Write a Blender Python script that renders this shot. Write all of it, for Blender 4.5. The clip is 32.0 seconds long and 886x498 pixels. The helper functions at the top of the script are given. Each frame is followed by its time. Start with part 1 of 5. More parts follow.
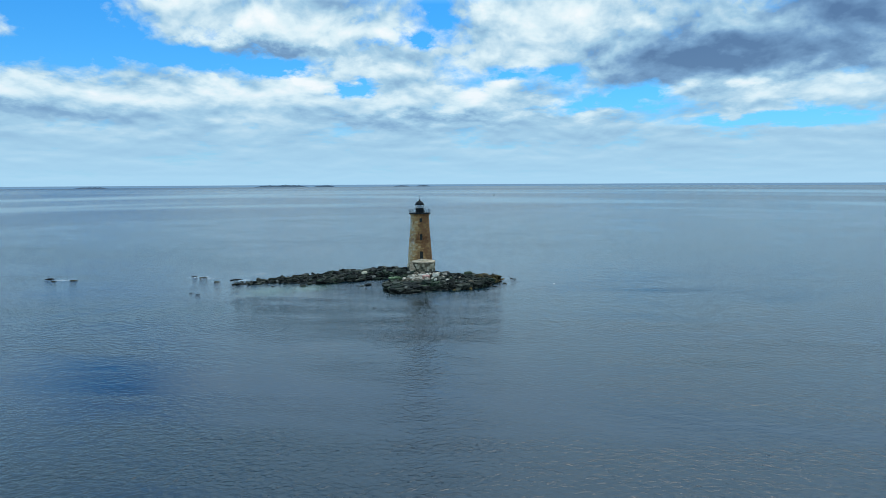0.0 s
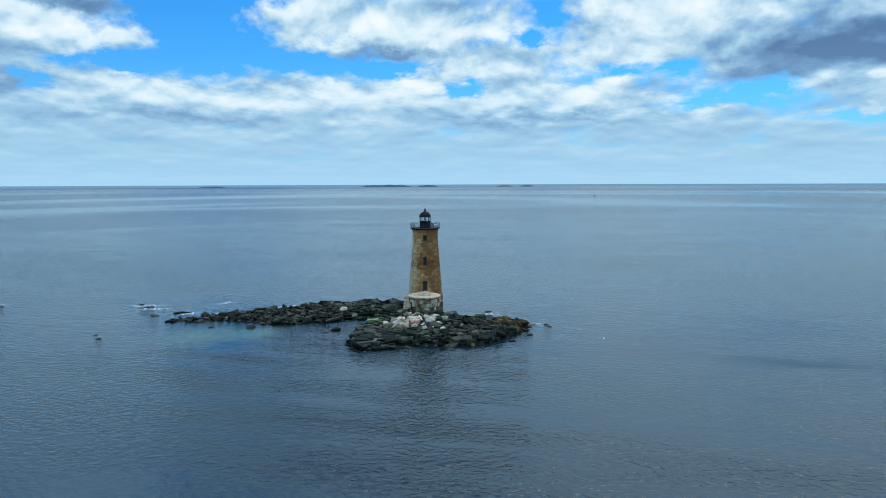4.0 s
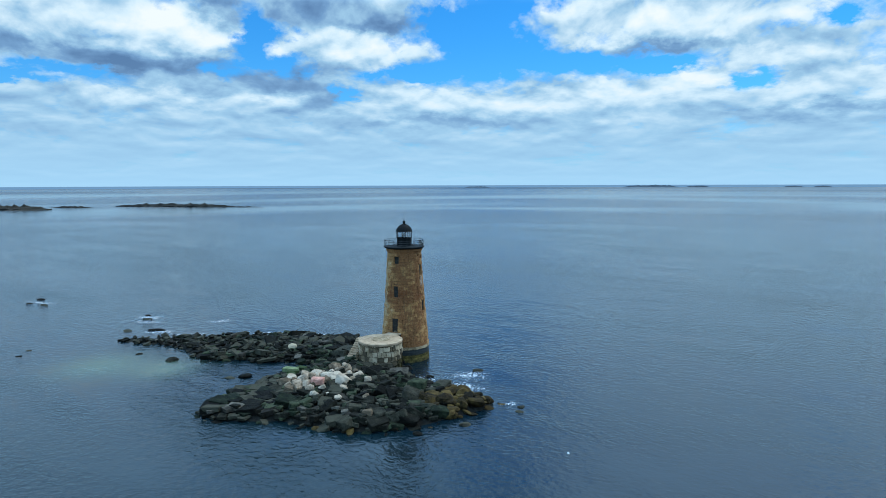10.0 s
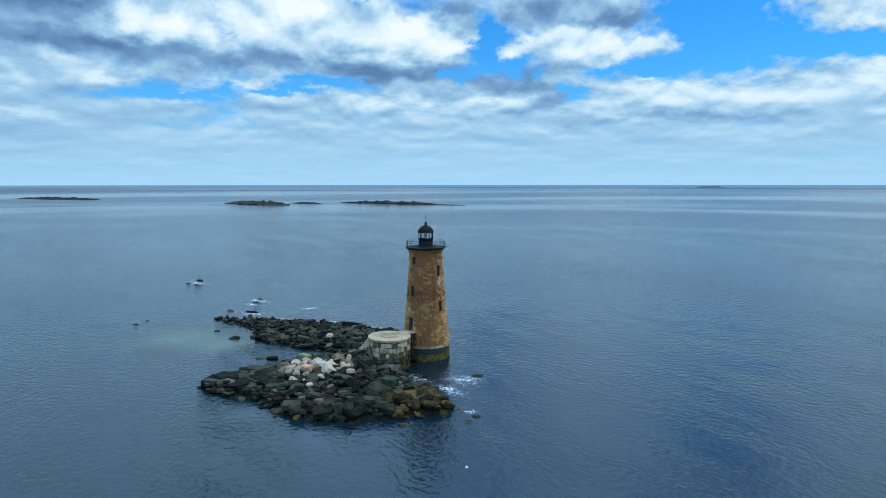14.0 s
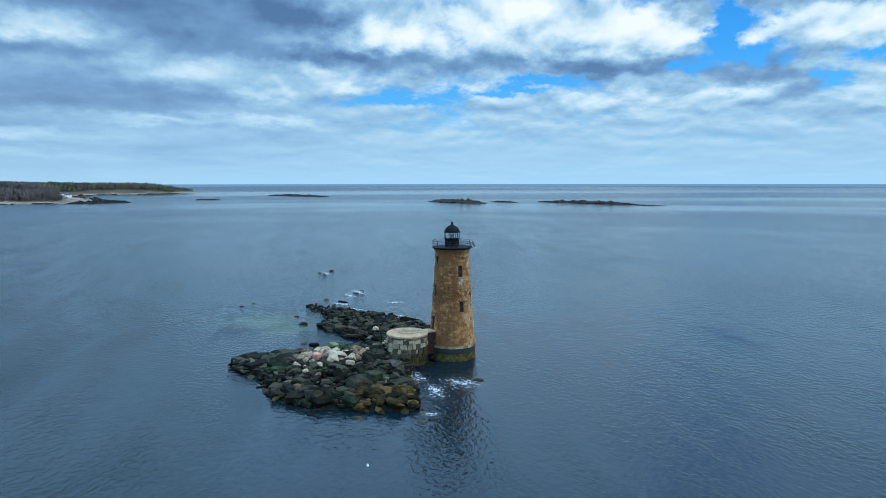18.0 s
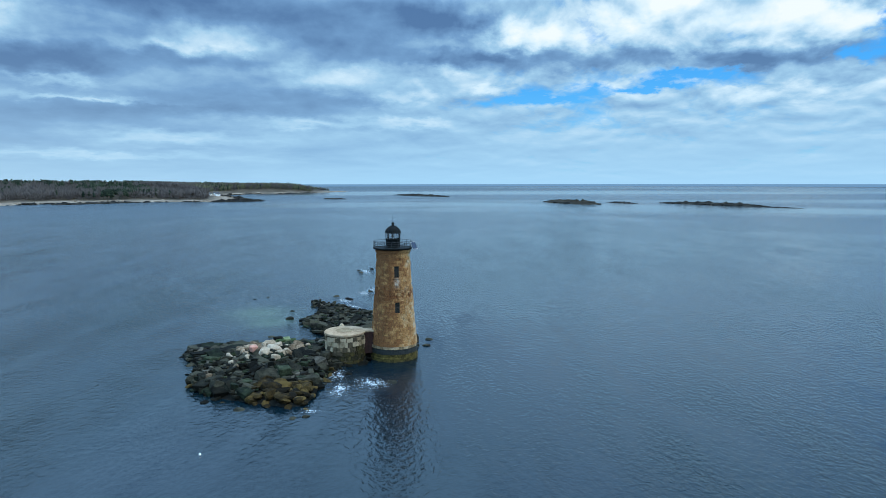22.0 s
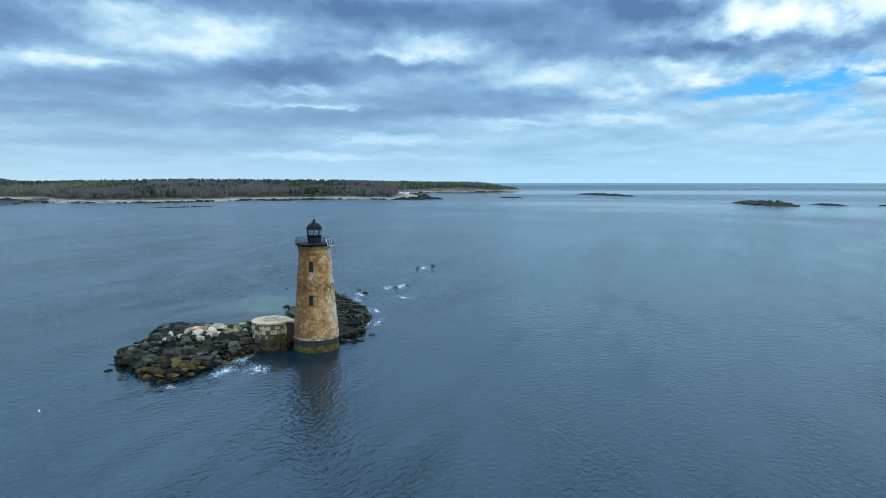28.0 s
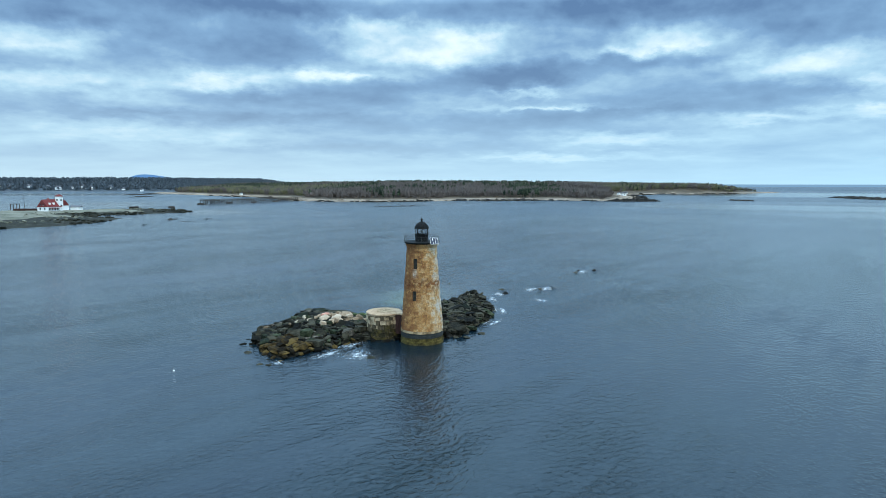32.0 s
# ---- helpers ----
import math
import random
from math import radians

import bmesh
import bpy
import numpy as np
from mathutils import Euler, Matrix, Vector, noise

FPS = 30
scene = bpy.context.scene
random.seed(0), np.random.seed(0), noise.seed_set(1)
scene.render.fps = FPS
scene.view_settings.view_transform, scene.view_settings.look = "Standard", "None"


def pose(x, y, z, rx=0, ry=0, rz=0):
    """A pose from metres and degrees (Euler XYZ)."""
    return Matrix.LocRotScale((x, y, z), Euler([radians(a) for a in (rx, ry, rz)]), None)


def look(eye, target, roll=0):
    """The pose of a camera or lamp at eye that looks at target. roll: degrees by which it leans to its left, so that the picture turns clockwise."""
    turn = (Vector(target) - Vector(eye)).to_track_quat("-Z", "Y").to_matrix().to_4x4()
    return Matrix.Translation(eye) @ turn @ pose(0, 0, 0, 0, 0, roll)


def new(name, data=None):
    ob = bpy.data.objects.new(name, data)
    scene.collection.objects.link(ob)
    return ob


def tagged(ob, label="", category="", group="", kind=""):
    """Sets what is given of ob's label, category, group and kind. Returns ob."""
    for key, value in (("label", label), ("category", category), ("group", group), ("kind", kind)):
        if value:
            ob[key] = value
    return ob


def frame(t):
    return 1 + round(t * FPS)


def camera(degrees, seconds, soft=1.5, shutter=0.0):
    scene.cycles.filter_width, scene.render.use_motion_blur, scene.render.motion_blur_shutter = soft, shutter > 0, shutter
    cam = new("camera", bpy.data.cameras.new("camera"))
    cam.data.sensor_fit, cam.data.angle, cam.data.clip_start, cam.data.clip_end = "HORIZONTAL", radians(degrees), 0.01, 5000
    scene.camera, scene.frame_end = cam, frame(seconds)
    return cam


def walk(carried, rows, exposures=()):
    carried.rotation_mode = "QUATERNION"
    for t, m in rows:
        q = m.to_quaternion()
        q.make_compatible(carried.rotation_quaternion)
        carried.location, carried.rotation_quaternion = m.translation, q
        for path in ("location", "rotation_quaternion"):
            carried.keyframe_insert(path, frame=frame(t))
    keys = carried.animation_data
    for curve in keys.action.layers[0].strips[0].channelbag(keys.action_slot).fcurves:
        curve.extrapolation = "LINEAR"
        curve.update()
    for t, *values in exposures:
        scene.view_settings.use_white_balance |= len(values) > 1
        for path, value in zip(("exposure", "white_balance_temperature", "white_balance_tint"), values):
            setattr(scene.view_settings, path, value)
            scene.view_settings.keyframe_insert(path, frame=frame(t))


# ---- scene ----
cam = camera(70.65, 32.0, soft=0.8)
walk(cam, [
    (0.0, pose(21.78, -193.60, 28.36, 83.93, 0.29, 4.27)),
    (0.5, pose(23.89, -186.54, 28.55, 83.95, 0.27, 5.56)),
    (1.0, pose(25.73, -179.44, 28.63, 83.95, 0.26, 6.91)),
    (1.5, pose(27.71, -172.33, 28.89, 83.96, 0.25, 8.26)),
    (2.0, pose(29.77, -165.47, 29.01, 83.96, 0.24, 9.53)),
    (2.5, pose(32.02, -158.81, 28.97, 83.95, 0.23, 10.78)),
    (4.5, pose(40.09, -129.69, 29.26, 83.98, 0.20, 15.81)),
    (5.0, pose(41.54, -122.36, 29.30, 84.02, 0.21, 18.36)),
    (5.5, pose(42.42, -114.88, 29.33, 84.04, 0.22, 20.63)),
    (6.0, pose(44.21, -108.03, 29.52, 84.06, 0.23, 22.01)),
    (6.5, pose(46.21, -102.42, 29.48, 84.07, 0.25, 22.99)),
    (7.0, pose(48.85, -98.16, 29.49, 84.07, 0.27, 24.32)),
    (7.5, pose(51.96, -94.47, 29.43, 84.09, 0.27, 25.71)),
    (8.0, pose(55.53, -90.72, 29.49, 84.11, 0.26, 27.48)),
    (8.5, pose(59.04, -87.61, 29.55, 84.13, 0.24, 30.07)),
    (9.0, pose(62.63, -84.75, 29.51, 84.13, 0.22, 32.79)),
    (9.5, pose(65.95, -81.73, 29.46, 84.08, 0.20, 35.36)),
    (10.0, pose(69.51, -78.36, 29.42, 84.03, 0.18, 37.99)),
    (10.5, pose(72.96, -75.26, 29.46, 84.01, 0.16, 40.51)),
    (11.0, pose(76.66, -72.15, 29.58, 83.99, 0.14, 42.96)),
    (11.5, pose(80.06, -68.97, 29.67, 84.00, 0.13, 45.50)),
    (12.0, pose(82.98, -66.17, 29.77, 84.01, 0.11, 47.97)),
    (12.5, pose(85.48, -63.19, 29.81, 84.02, 0.10, 50.57)),
    (13.0, pose(87.54, -60.06, 29.83, 84.02, 0.08, 53.17)),
    (13.5, pose(89.96, -56.82, 29.85, 84.01, 0.06, 55.73)),
    (14.0, pose(92.22, -53.50, 29.86, 83.99, 0.03, 58.29)),
    (14.5, pose(94.24, -50.04, 29.86, 83.98, 0.01, 60.87)),
    (16.5, pose(100.84, -35.29, 29.91, 83.93, -0.04, 70.89)),
    (17.0, pose(101.86, -31.35, 29.91, 83.91, -0.02, 73.30)),
    (17.5, pose(102.71, -27.32, 29.97, 83.91, 0.01, 75.69)),
    (18.0, pose(103.65, -23.54, 29.95, 83.91, 0.04, 78.03)),
    (18.5, pose(104.60, -19.36, 29.98, 83.93, 0.05, 80.18)),
    (19.0, pose(105.22, -15.47, 29.99, 83.95, 0.05, 82.03)),
    (19.5, pose(105.60, -11.29, 29.98, 83.94, 0.05, 83.57)),
    (20.0, pose(105.90, -7.21, 29.98, 83.94, 0.05, 84.92)),
    (20.5, pose(106.19, -3.02, 29.97, 83.94, 0.05, 86.31)),
    (21.0, pose(106.34, 0.91, 29.98, 83.94, 0.05, 87.65)),
    (21.5, pose(106.32, 5.09, 29.99, 83.93, 0.05, 89.02)),
    (22.0, pose(106.11, 9.18, 30.00, 83.92, 0.05, 90.35)),
    (22.5, pose(105.90, 13.34, 30.00, 83.92, 0.06, 91.72)),
    (23.0, pose(105.73, 17.28, 29.98, 83.93, 0.06, 93.10)),
    (23.5, pose(105.32, 21.60, 29.92, 83.91, 0.06, 94.48)),
    (24.0, pose(104.77, 25.63, 29.94, 83.90, 0.05, 95.84)),
    (24.5, pose(104.35, 29.77, 30.02, 83.87, 0.05, 97.19)),
    (26.5, pose(101.13, 45.95, 30.03, 83.85, 0.03, 102.62)),
    (27.0, pose(100.30, 50.21, 30.04, 83.84, 0.03, 104.11)),
    (27.5, pose(99.17, 53.89, 30.00, 83.83, 0.03, 106.33)),
    (28.0, pose(97.76, 57.57, 29.96, 83.83, 0.03, 108.82)),
    (28.5, pose(96.43, 61.30, 30.00, 83.81, 0.04, 111.31)),
    (29.0, pose(95.15, 65.28, 30.11, 83.79, 0.05, 113.85)),
    (29.5, pose(93.71, 69.03, 30.19, 83.79, 0.05, 116.43)),
    (30.0, pose(91.88, 72.28, 30.05, 83.82, 0.04, 119.14)),
    (30.5, pose(89.74, 74.52, 30.08, 83.85, 0.04, 121.88)),
    (31.0, pose(88.50, 75.85, 30.09, 83.87, 0.03, 124.49)),
    (31.5, pose(88.35, 76.35, 30.08, 83.90, 0.03, 126.85)),
    (32.0, pose(88.35, 76.95, 30.02, 83.94, 0.02, 129.10)),
], exposures=[(0, 0.0, 6450, 10), (6, 0.0, 6200, 10), (12, 0.0, 6100, 10), (20, 0.0, 6100, 10), (27, 0.12, 6250, 10), (32, 0.29, 6700, 10)])

# ---- sky, sun ----
SUN_YAW, SUN_UP = -24.0, 64.0


def node(tree, what, **values):
    """A node of that kind; a value is a constant or another node's output."""
    n = tree.nodes.new("ShaderNode" + what)
    for key, value in values.items():
        if key in n.inputs.keys():
            slot = n.inputs[key]
            if isinstance(value, bpy.types.NodeSocket):
                tree.links.new(value, slot)
            else:
                slot.default_value = value
        elif key == "op":
            n.operation = value
        elif key in ("a", "b", "c"):
            slot = n.inputs["abc".index(key)]
            if isinstance(value, bpy.types.NodeSocket):
                tree.links.new(value, slot)
            else:
                slot.default_value = value
        elif key == "kind":
            n.sky_type = value
        elif key == "clamp":
            n.use_clamp = value
    return n


def sums(tree, op, a, b=0.0, c=0.0, clamp=False):
    return node(tree, "Math", op=op, a=a, b=b, c=c, clamp=clamp).outputs[0]


def ramp(tree, fac, *stops):
    n = tree.nodes.new("ShaderNodeValToRGB")
    tree.links.new(fac, n.inputs[0])
    while len(n.color_ramp.elements) < len(stops):
        n.color_ramp.elements.new(0.5)
    for e, (at, rgb) in zip(n.color_ramp.elements, stops):
        e.position = at
        e.color = (*rgb, 1) if isinstance(rgb, tuple) else (rgb, rgb, rgb, 1)
    return n.outputs[0]


def blend(tree, fac, a, b, mode="MIX"):
    n = tree.nodes.new("ShaderNodeMix")
    n.data_type, n.blend_type = "RGBA", mode
    for slot, value in ((n.inputs[0], fac), (n.inputs[6], a), (n.inputs[7], b)):
        if isinstance(value, bpy.types.NodeSocket):
            tree.links.new(value, slot)
        else:
            slot.default_value = (*value, 1) if isinstance(value, tuple) else value
    return n.outputs[2]


# clouds, each as yaw, height, half width, half height in degrees
GAPS = [(34, 12.0, 5.5, 2.9), (37, 14.6, 4, 1.6), (26, 10.4, 6, 1.0), (19, 9.6, 2, 0.6), (47, 7.9, 1.0, 0.9), (54, 12.6, 2.2, 2.2), (51.5, 10.2, 2.5, 1.0),
        (4, 14.6, 2.2, 1.3), (12, 8.5, 1.6, 0.9), (7.5, 12.4, 2.4, 0.6), (-2.5, 9.2, 4.5, 0.8), (-11, 6.9, 6, 0.9), (-24, 4.9, 7, 0.6), (82, 7.3, 4.0, 0.65),
        (73, 8.0, 4.5, 0.4), (66, 15.9, 2.5, 0.7), (69, 9.0, 4, 0.5), (57.5, 9.6, 2.2, 0.5), (31, 15.6, 3, 1.0), (41, 9.6, 3, 0.6)]
WHITES = [(20, 13.5, 8.5, 1.9), (-1, 11.6, 5.5, 1.7), (45, 11.7, 5.2, 1.35), (45, 15.1, 6.5, 1.1), (66, 13.4, 7.5, 2.0), (73, 14.6, 5, 1.4), (83, 13.0, 3, 1.2),
          (38, 7.2, 5, 1.1), (29, 7.4, 4, 1.2), (20.5, 6.8, 3.8, 1.5), (11, 9.6, 3.2, 1.0), (9, 7.2, 3.6, 0.9), (1.5, 8.0, 3.2, 1.2), (-4, 7.1, 3.2, 0.7), (-9, 5.7, 1.2, 0.4),
          (-7, 14.6, 4.5, 1.4), (-24, 7.1, 6.5, 0.7), (-20, 5.7, 2.4, 0.4), (62, 7.0, 4, 0.6), (15, 8.8, 2.2, 0.7), (52, 6.9, 3.5, 0.8), (59, 11.4, 2.2, 1.2)]
WHITES_INLAND = [(109, 12.0, 5.0, 0.8), (99.5, 9.3, 5.0, 1.0), (91, 9.9, 2.6, 0.6), (94.3, 7.4, 2.5, 0.7), (113, 3.7, 6.5, 0.5), (102, 5.2, 5, 0.45), (93, 5.3, 3.5, 0.4),
                 (118, 2.2, 9, 0.3), (81.5, 12.4, 3.5, 1.1), (121, 7.9, 2.5, 0.4), (119, 6.6, 6, 0.22), (134, 13.2, 4.5, 1.1), (127, 12.5, 3.5, 0.9), (130, 11.0, 6, 0.7),
                 (148, 8.5, 4.0, 0.7), (138, 9.3, 4.5, 0.45), (112, 11.1, 4.0, 0.5), (162, 10.6, 4.5, 1.0), (160, 7.8, 6, 0.9), (154, 3.9, 9, 0.8), (87, 8.2, 2.0, 0.5)]
GREYS = [(-17, 9.6, 6.5, 1.6), (-19, 10.6, 7.0, 1.5), (-27, 12.6, 5, 1.8), (-28, 9.6, 4, 0.9), (74, 10.4, 11, 0.8), (64, 9.6, 6, 0.6), (90, 14.2, 4, 1.4), (50, 15.0, 3.0, 1.3), (57.5, 13.8, 1.6, 1.0),
         (44, 13.6, 4.5, 0.45), (19, 11.3, 7, 0.5), (5, 5.6, 9, 0.4), (38, 5.6, 9, 0.5), (53, 8.6, 6, 1.8), (44, 14.9, 6, 0.9)]
GREYS_INLAND = [(97, 13.9, 10, 1.7), (113, 10.2, 9, 0.8), (105, 7.2, 8, 0.7), (116, 6.0, 6, 0.7), (89, 11.0, 7, 0.5), (118, 14.6, 8, 1.0), (104, 11.9, 6, 0.7), (121, 9.5, 5, 0.8), (128, 5.1, 11, 0.8),
                (111, 6.4, 5, 0.4), (144, 11.3, 4.6, 1.5), (143, 7.1, 7.5, 0.7), (142, 5.7, 6, 0.4), (127, 8.6, 7, 1.0), (150, 14.5, 12, 1.0), (112, 14.2, 8, 1.4), (136, 3.0, 10, 0.5), (155, 5.6, 7, 0.4), (140, 14.6, 10, 1.0), (157, 12.6, 6, 0.8)]


def make_world():
    world = bpy.data.worlds.new("sky")
    scene.world = world
    world.use_nodes = True
    tree = world.node_tree
    tree.nodes.clear()
    way = node(tree, "TexCoord").outputs["Generated"]
    split = node(tree, "SeparateXYZ", Vector=way)
    x, y, z = split.outputs
    yaw = sums(tree, "MULTIPLY", sums(tree, "ARCTAN2", sums(tree, "MULTIPLY", x, -1.0), y), 57.2958)
    up = sums(tree, "MULTIPLY", sums(tree, "ARCSINE", z), 57.2958)
    sky = node(tree, "TexSky", kind="NISHITA")
    sky.sun_disc, sky.sun_elevation, sky.sun_rotation = False, radians(SUN_UP), radians(-SUN_YAW)
    sky.air_density, sky.dust_density, sky.ozone_density = 1.0, 0.6, 4.0
    clear = blend(tree, 1.0, sky.outputs[0], SKY_TINT, "MULTIPLY")
    # the cloud field is pressed together towards the horizon
    rise = sums(tree, "MULTIPLY", sums(tree, "LOGARITHM", sums(tree, "ADD", sums(tree, "MAXIMUM", up, 0.0), 3.0), 2.71828), 2.7)

    def steps(value, a, b, c, d):
        n = node(tree, "MapRange", Value=value)
        for key, v in (("From Min", a), ("From Max", b), ("To Min", c), ("To Max", d)):
            n.inputs[key].default_value = v
        return n.outputs[0]

    def mixed(k, a, b):
        return sums(tree, "MULTIPLY_ADD", k, sums(tree, "SUBTRACT", b, a), a)

    def field(scale, detail, rough, depth, lift=0.0, bend=0.0, across=0.115):
        p = node(tree, "CombineXYZ", X=sums(tree, "MULTIPLY", yaw, across), Y=sums(tree, "ADD", rise, lift), Z=depth)
        return node(tree, "TexNoise", Vector=p.outputs[0], Scale=scale, Detail=detail, Roughness=rough, Distortion=bend).outputs[0]

    big = field(1.5, 6.0, 0.50, 0.7, 0.0, 0.25)
    above = field(1.5, 4.0, 0.45, 0.7, 0.16, 0.25)
    folds = field(2.0, 5.0, 0.48, 4.2, 0.0, 0.3)
    soft = field(1.9, 5.0, 0.50, 5.6, 0.0, 0.25, 0.065)
    land = steps(yaw, 78.0, 102.0, 0.0, 1.0)
    shreds = field(6.0, 6.0, 0.60, 2.3, 0.0, 0.5)
    sway = sums(tree, "MULTIPLY", sums(tree, "SUBTRACT", field(2.6, 6.0, 0.58, 7.9), 0.5), 10.0)
    heave = sums(tree, "MULTIPLY", sums(tree, "SUBTRACT", field(3.2, 6.0, 0.58, 11.3), 0.5), mixed(land, 3.2, 2.2))
    at = node(tree, "CombineXYZ", X=sums(tree, "ADD", yaw, sway), Y=sums(tree, "ADD", up, heave), Z=0.0).outputs[0]

    def total(blobs):
        out = 0.0
        for cx, cy, wide, tall in blobs:
            v = node(tree, "VectorMath", op="MULTIPLY_ADD", a=at, b=(1 / wide, 1 / tall, 0), c=(-cx / wide, -cy / tall, 0)).outputs[0]
            d = node(tree, "VectorMath", op="DOT_PRODUCT", a=v, b=v).outputs["Value"]
            out = sums(tree, "ADD", sums(tree, "POWER", 0.42, d), out)
        return out

    gaps, whites, greys = total(GAPS), total(WHITES + WHITES_INLAND), total(GREYS + GREYS_INLAND)

    # how much cloud there is
    cover = sums(tree, "MULTIPLY_ADD", sums(tree, "SUBTRACT", big, 0.5), 0.75, 0.64)
    cover = sums(tree, "MULTIPLY_ADD", gaps, -0.40, cover)
    cover = sums(tree, "MULTIPLY_ADD", whites, 0.20, sums(tree, "MULTIPLY_ADD", greys, 0.18, cover))
    cover = sums(tree, "MULTIPLY_ADD", sums(tree, "SUBTRACT", shreds, 0.5), 0.36, cover)
    # a soft even sheet lies low over the sea; heavier cover inland
    sheet = sums(tree, "MULTIPLY", steps(up, 2.5, 8.0, 1.0, 0.0), mixed(land, 0.95, 0.40))
    cover = sums(tree, "ADD", sums(tree, "MULTIPLY_ADD", sheet, 0.10, cover), sums(tree, "MULTIPLY", land, 0.14))
    cover = sums(tree, "SUBTRACT", cover, sums(tree, "MULTIPLY", steps(up, 15.0, 32.0, 0.0, 0.13), steps(yaw, 70.0, 105.0, 1.0, 0.0)))
    # bright tops and blue-grey undersides
    relief = sums(tree, "MULTIPLY", sums(tree, "SUBTRACT", big, above), mixed(land, 1.5, 0.3))
    fold = sums(tree, "SUBTRACT", mixed(land, folds, soft), 0.5)
    shade = sums(tree, "ADD", sums(tree, "MULTIPLY_ADD", fold, mixed(land, 0.42, 0.60), mixed(land, 0.59, 0.39)), relief)
    shade = sums(tree, "MULTIPLY_ADD", whites, mixed(land, 0.25, 0.33), sums(tree, "MULTIPLY_ADD", greys, mixed(land, -0.30, -0.18), shade))
    shade = sums(tree, "MULTIPLY_ADD", sums(tree, "SUBTRACT", shreds, 0.5), mixed(land, 0.20, 0.13), shade)
    shade = mixed(sheet, shade, sums(tree, "MULTIPLY_ADD", sums(tree, "SUBTRACT", shade, 0.6), 0.25, 0.57))
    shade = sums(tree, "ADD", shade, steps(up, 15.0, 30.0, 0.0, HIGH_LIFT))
    mask = ramp(tree, cover, (0.40, 0.0), (0.53, 0.50), (0.66, 1.0))
    cloud = ramp(tree, shade, (0.10, (0.090, 0.185, 0.36)), (0.36, (0.18, 0.34, 0.56)), (0.58, (0.36, 0.585, 0.765)), (0.82, (0.72, 0.88, 0.945)), (1.05, (0.94, 0.985, 1.0)))
    seen = blend(tree, mask, clear, cloud)
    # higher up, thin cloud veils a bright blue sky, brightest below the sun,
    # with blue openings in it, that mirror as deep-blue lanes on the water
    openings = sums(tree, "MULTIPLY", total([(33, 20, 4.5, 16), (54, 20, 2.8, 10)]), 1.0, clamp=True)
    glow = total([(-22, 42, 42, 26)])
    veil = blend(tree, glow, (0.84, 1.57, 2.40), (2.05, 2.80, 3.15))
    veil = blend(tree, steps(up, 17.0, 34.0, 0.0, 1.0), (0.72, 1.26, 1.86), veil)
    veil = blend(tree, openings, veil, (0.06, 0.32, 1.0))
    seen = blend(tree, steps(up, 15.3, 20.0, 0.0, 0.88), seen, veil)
    # pale haze low over the sea
    haze = sums(tree, "EXPONENT", sums(tree, "MULTIPLY", sums(tree, "MAXIMUM", up, 0.0), -0.25))
    mist = blend(tree, steps(yaw, 95.0, 150.0, 0.0, 1.0), (0.41, 0.69, 0.90), (0.50, 0.71, 0.84))
    low = blend(tree, sums(tree, "MULTIPLY", haze, 0.92), seen, mist)
    # the sea's own colour below the true horizon, beyond the water sheet
    deep = blend(tree, sums(tree, "LESS_THAN", up, -0.16), low, (0.17, 0.32, 0.50))
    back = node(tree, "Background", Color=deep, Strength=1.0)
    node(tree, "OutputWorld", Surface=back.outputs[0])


SKY_TINT = (0.022, 0.102, 0.160)
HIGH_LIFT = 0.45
make_world()

sun = new("sun", bpy.data.lights.new("sun", "SUN"))
sun.data.energy, sun.data.angle, sun.data.color = 1.35, radians(24), (1.0, 0.89, 0.72)
a, b = radians(SUN_YAW), radians(SUN_UP)
sun.matrix_world = look((0, 0, 0), (math.sin(a) * math.cos(b), -math.cos(a) * math.cos(b), -math.sin(b)))

# ---- materials ----


def material(name):
    m = bpy.data.materials.new(name)
    m.use_nodes = True
    tree = m.node_tree
    return m, tree, tree.nodes["Principled BSDF"]


def link(tree, a, slot):
    tree.links.new(a, slot)


def pos(tree):
    return node(tree, "NewGeometry").outputs["Position"]


def noise_at(tree, scale, detail=4.0, rough=0.55, vector=None, stretch=None):
    v = vector or pos(tree)
    if stretch:
        v = node(tree, "Mapping", Vector=v, Scale=stretch).outputs[0]
    return node(tree, "TexNoise", Vector=v, Scale=scale, Detail=detail, Roughness=rough).outputs[0]


def bump(tree, height, strength, distance, under=None):
    n = node(tree, "Bump", Strength=strength, Distance=distance, Height=height)
    if under is not None:
        link(tree, under, n.inputs["Normal"])
    return n.outputs[0]


def odd(tree):
    """One number for each piece, whether it is an object or an island of a joined mesh."""
    s = sums(tree, "ADD", node(tree, "ObjectInfo").outputs["Random"], node(tree, "NewGeometry").outputs["Random Per Island"])
    return sums(tree, "FRACT", s)


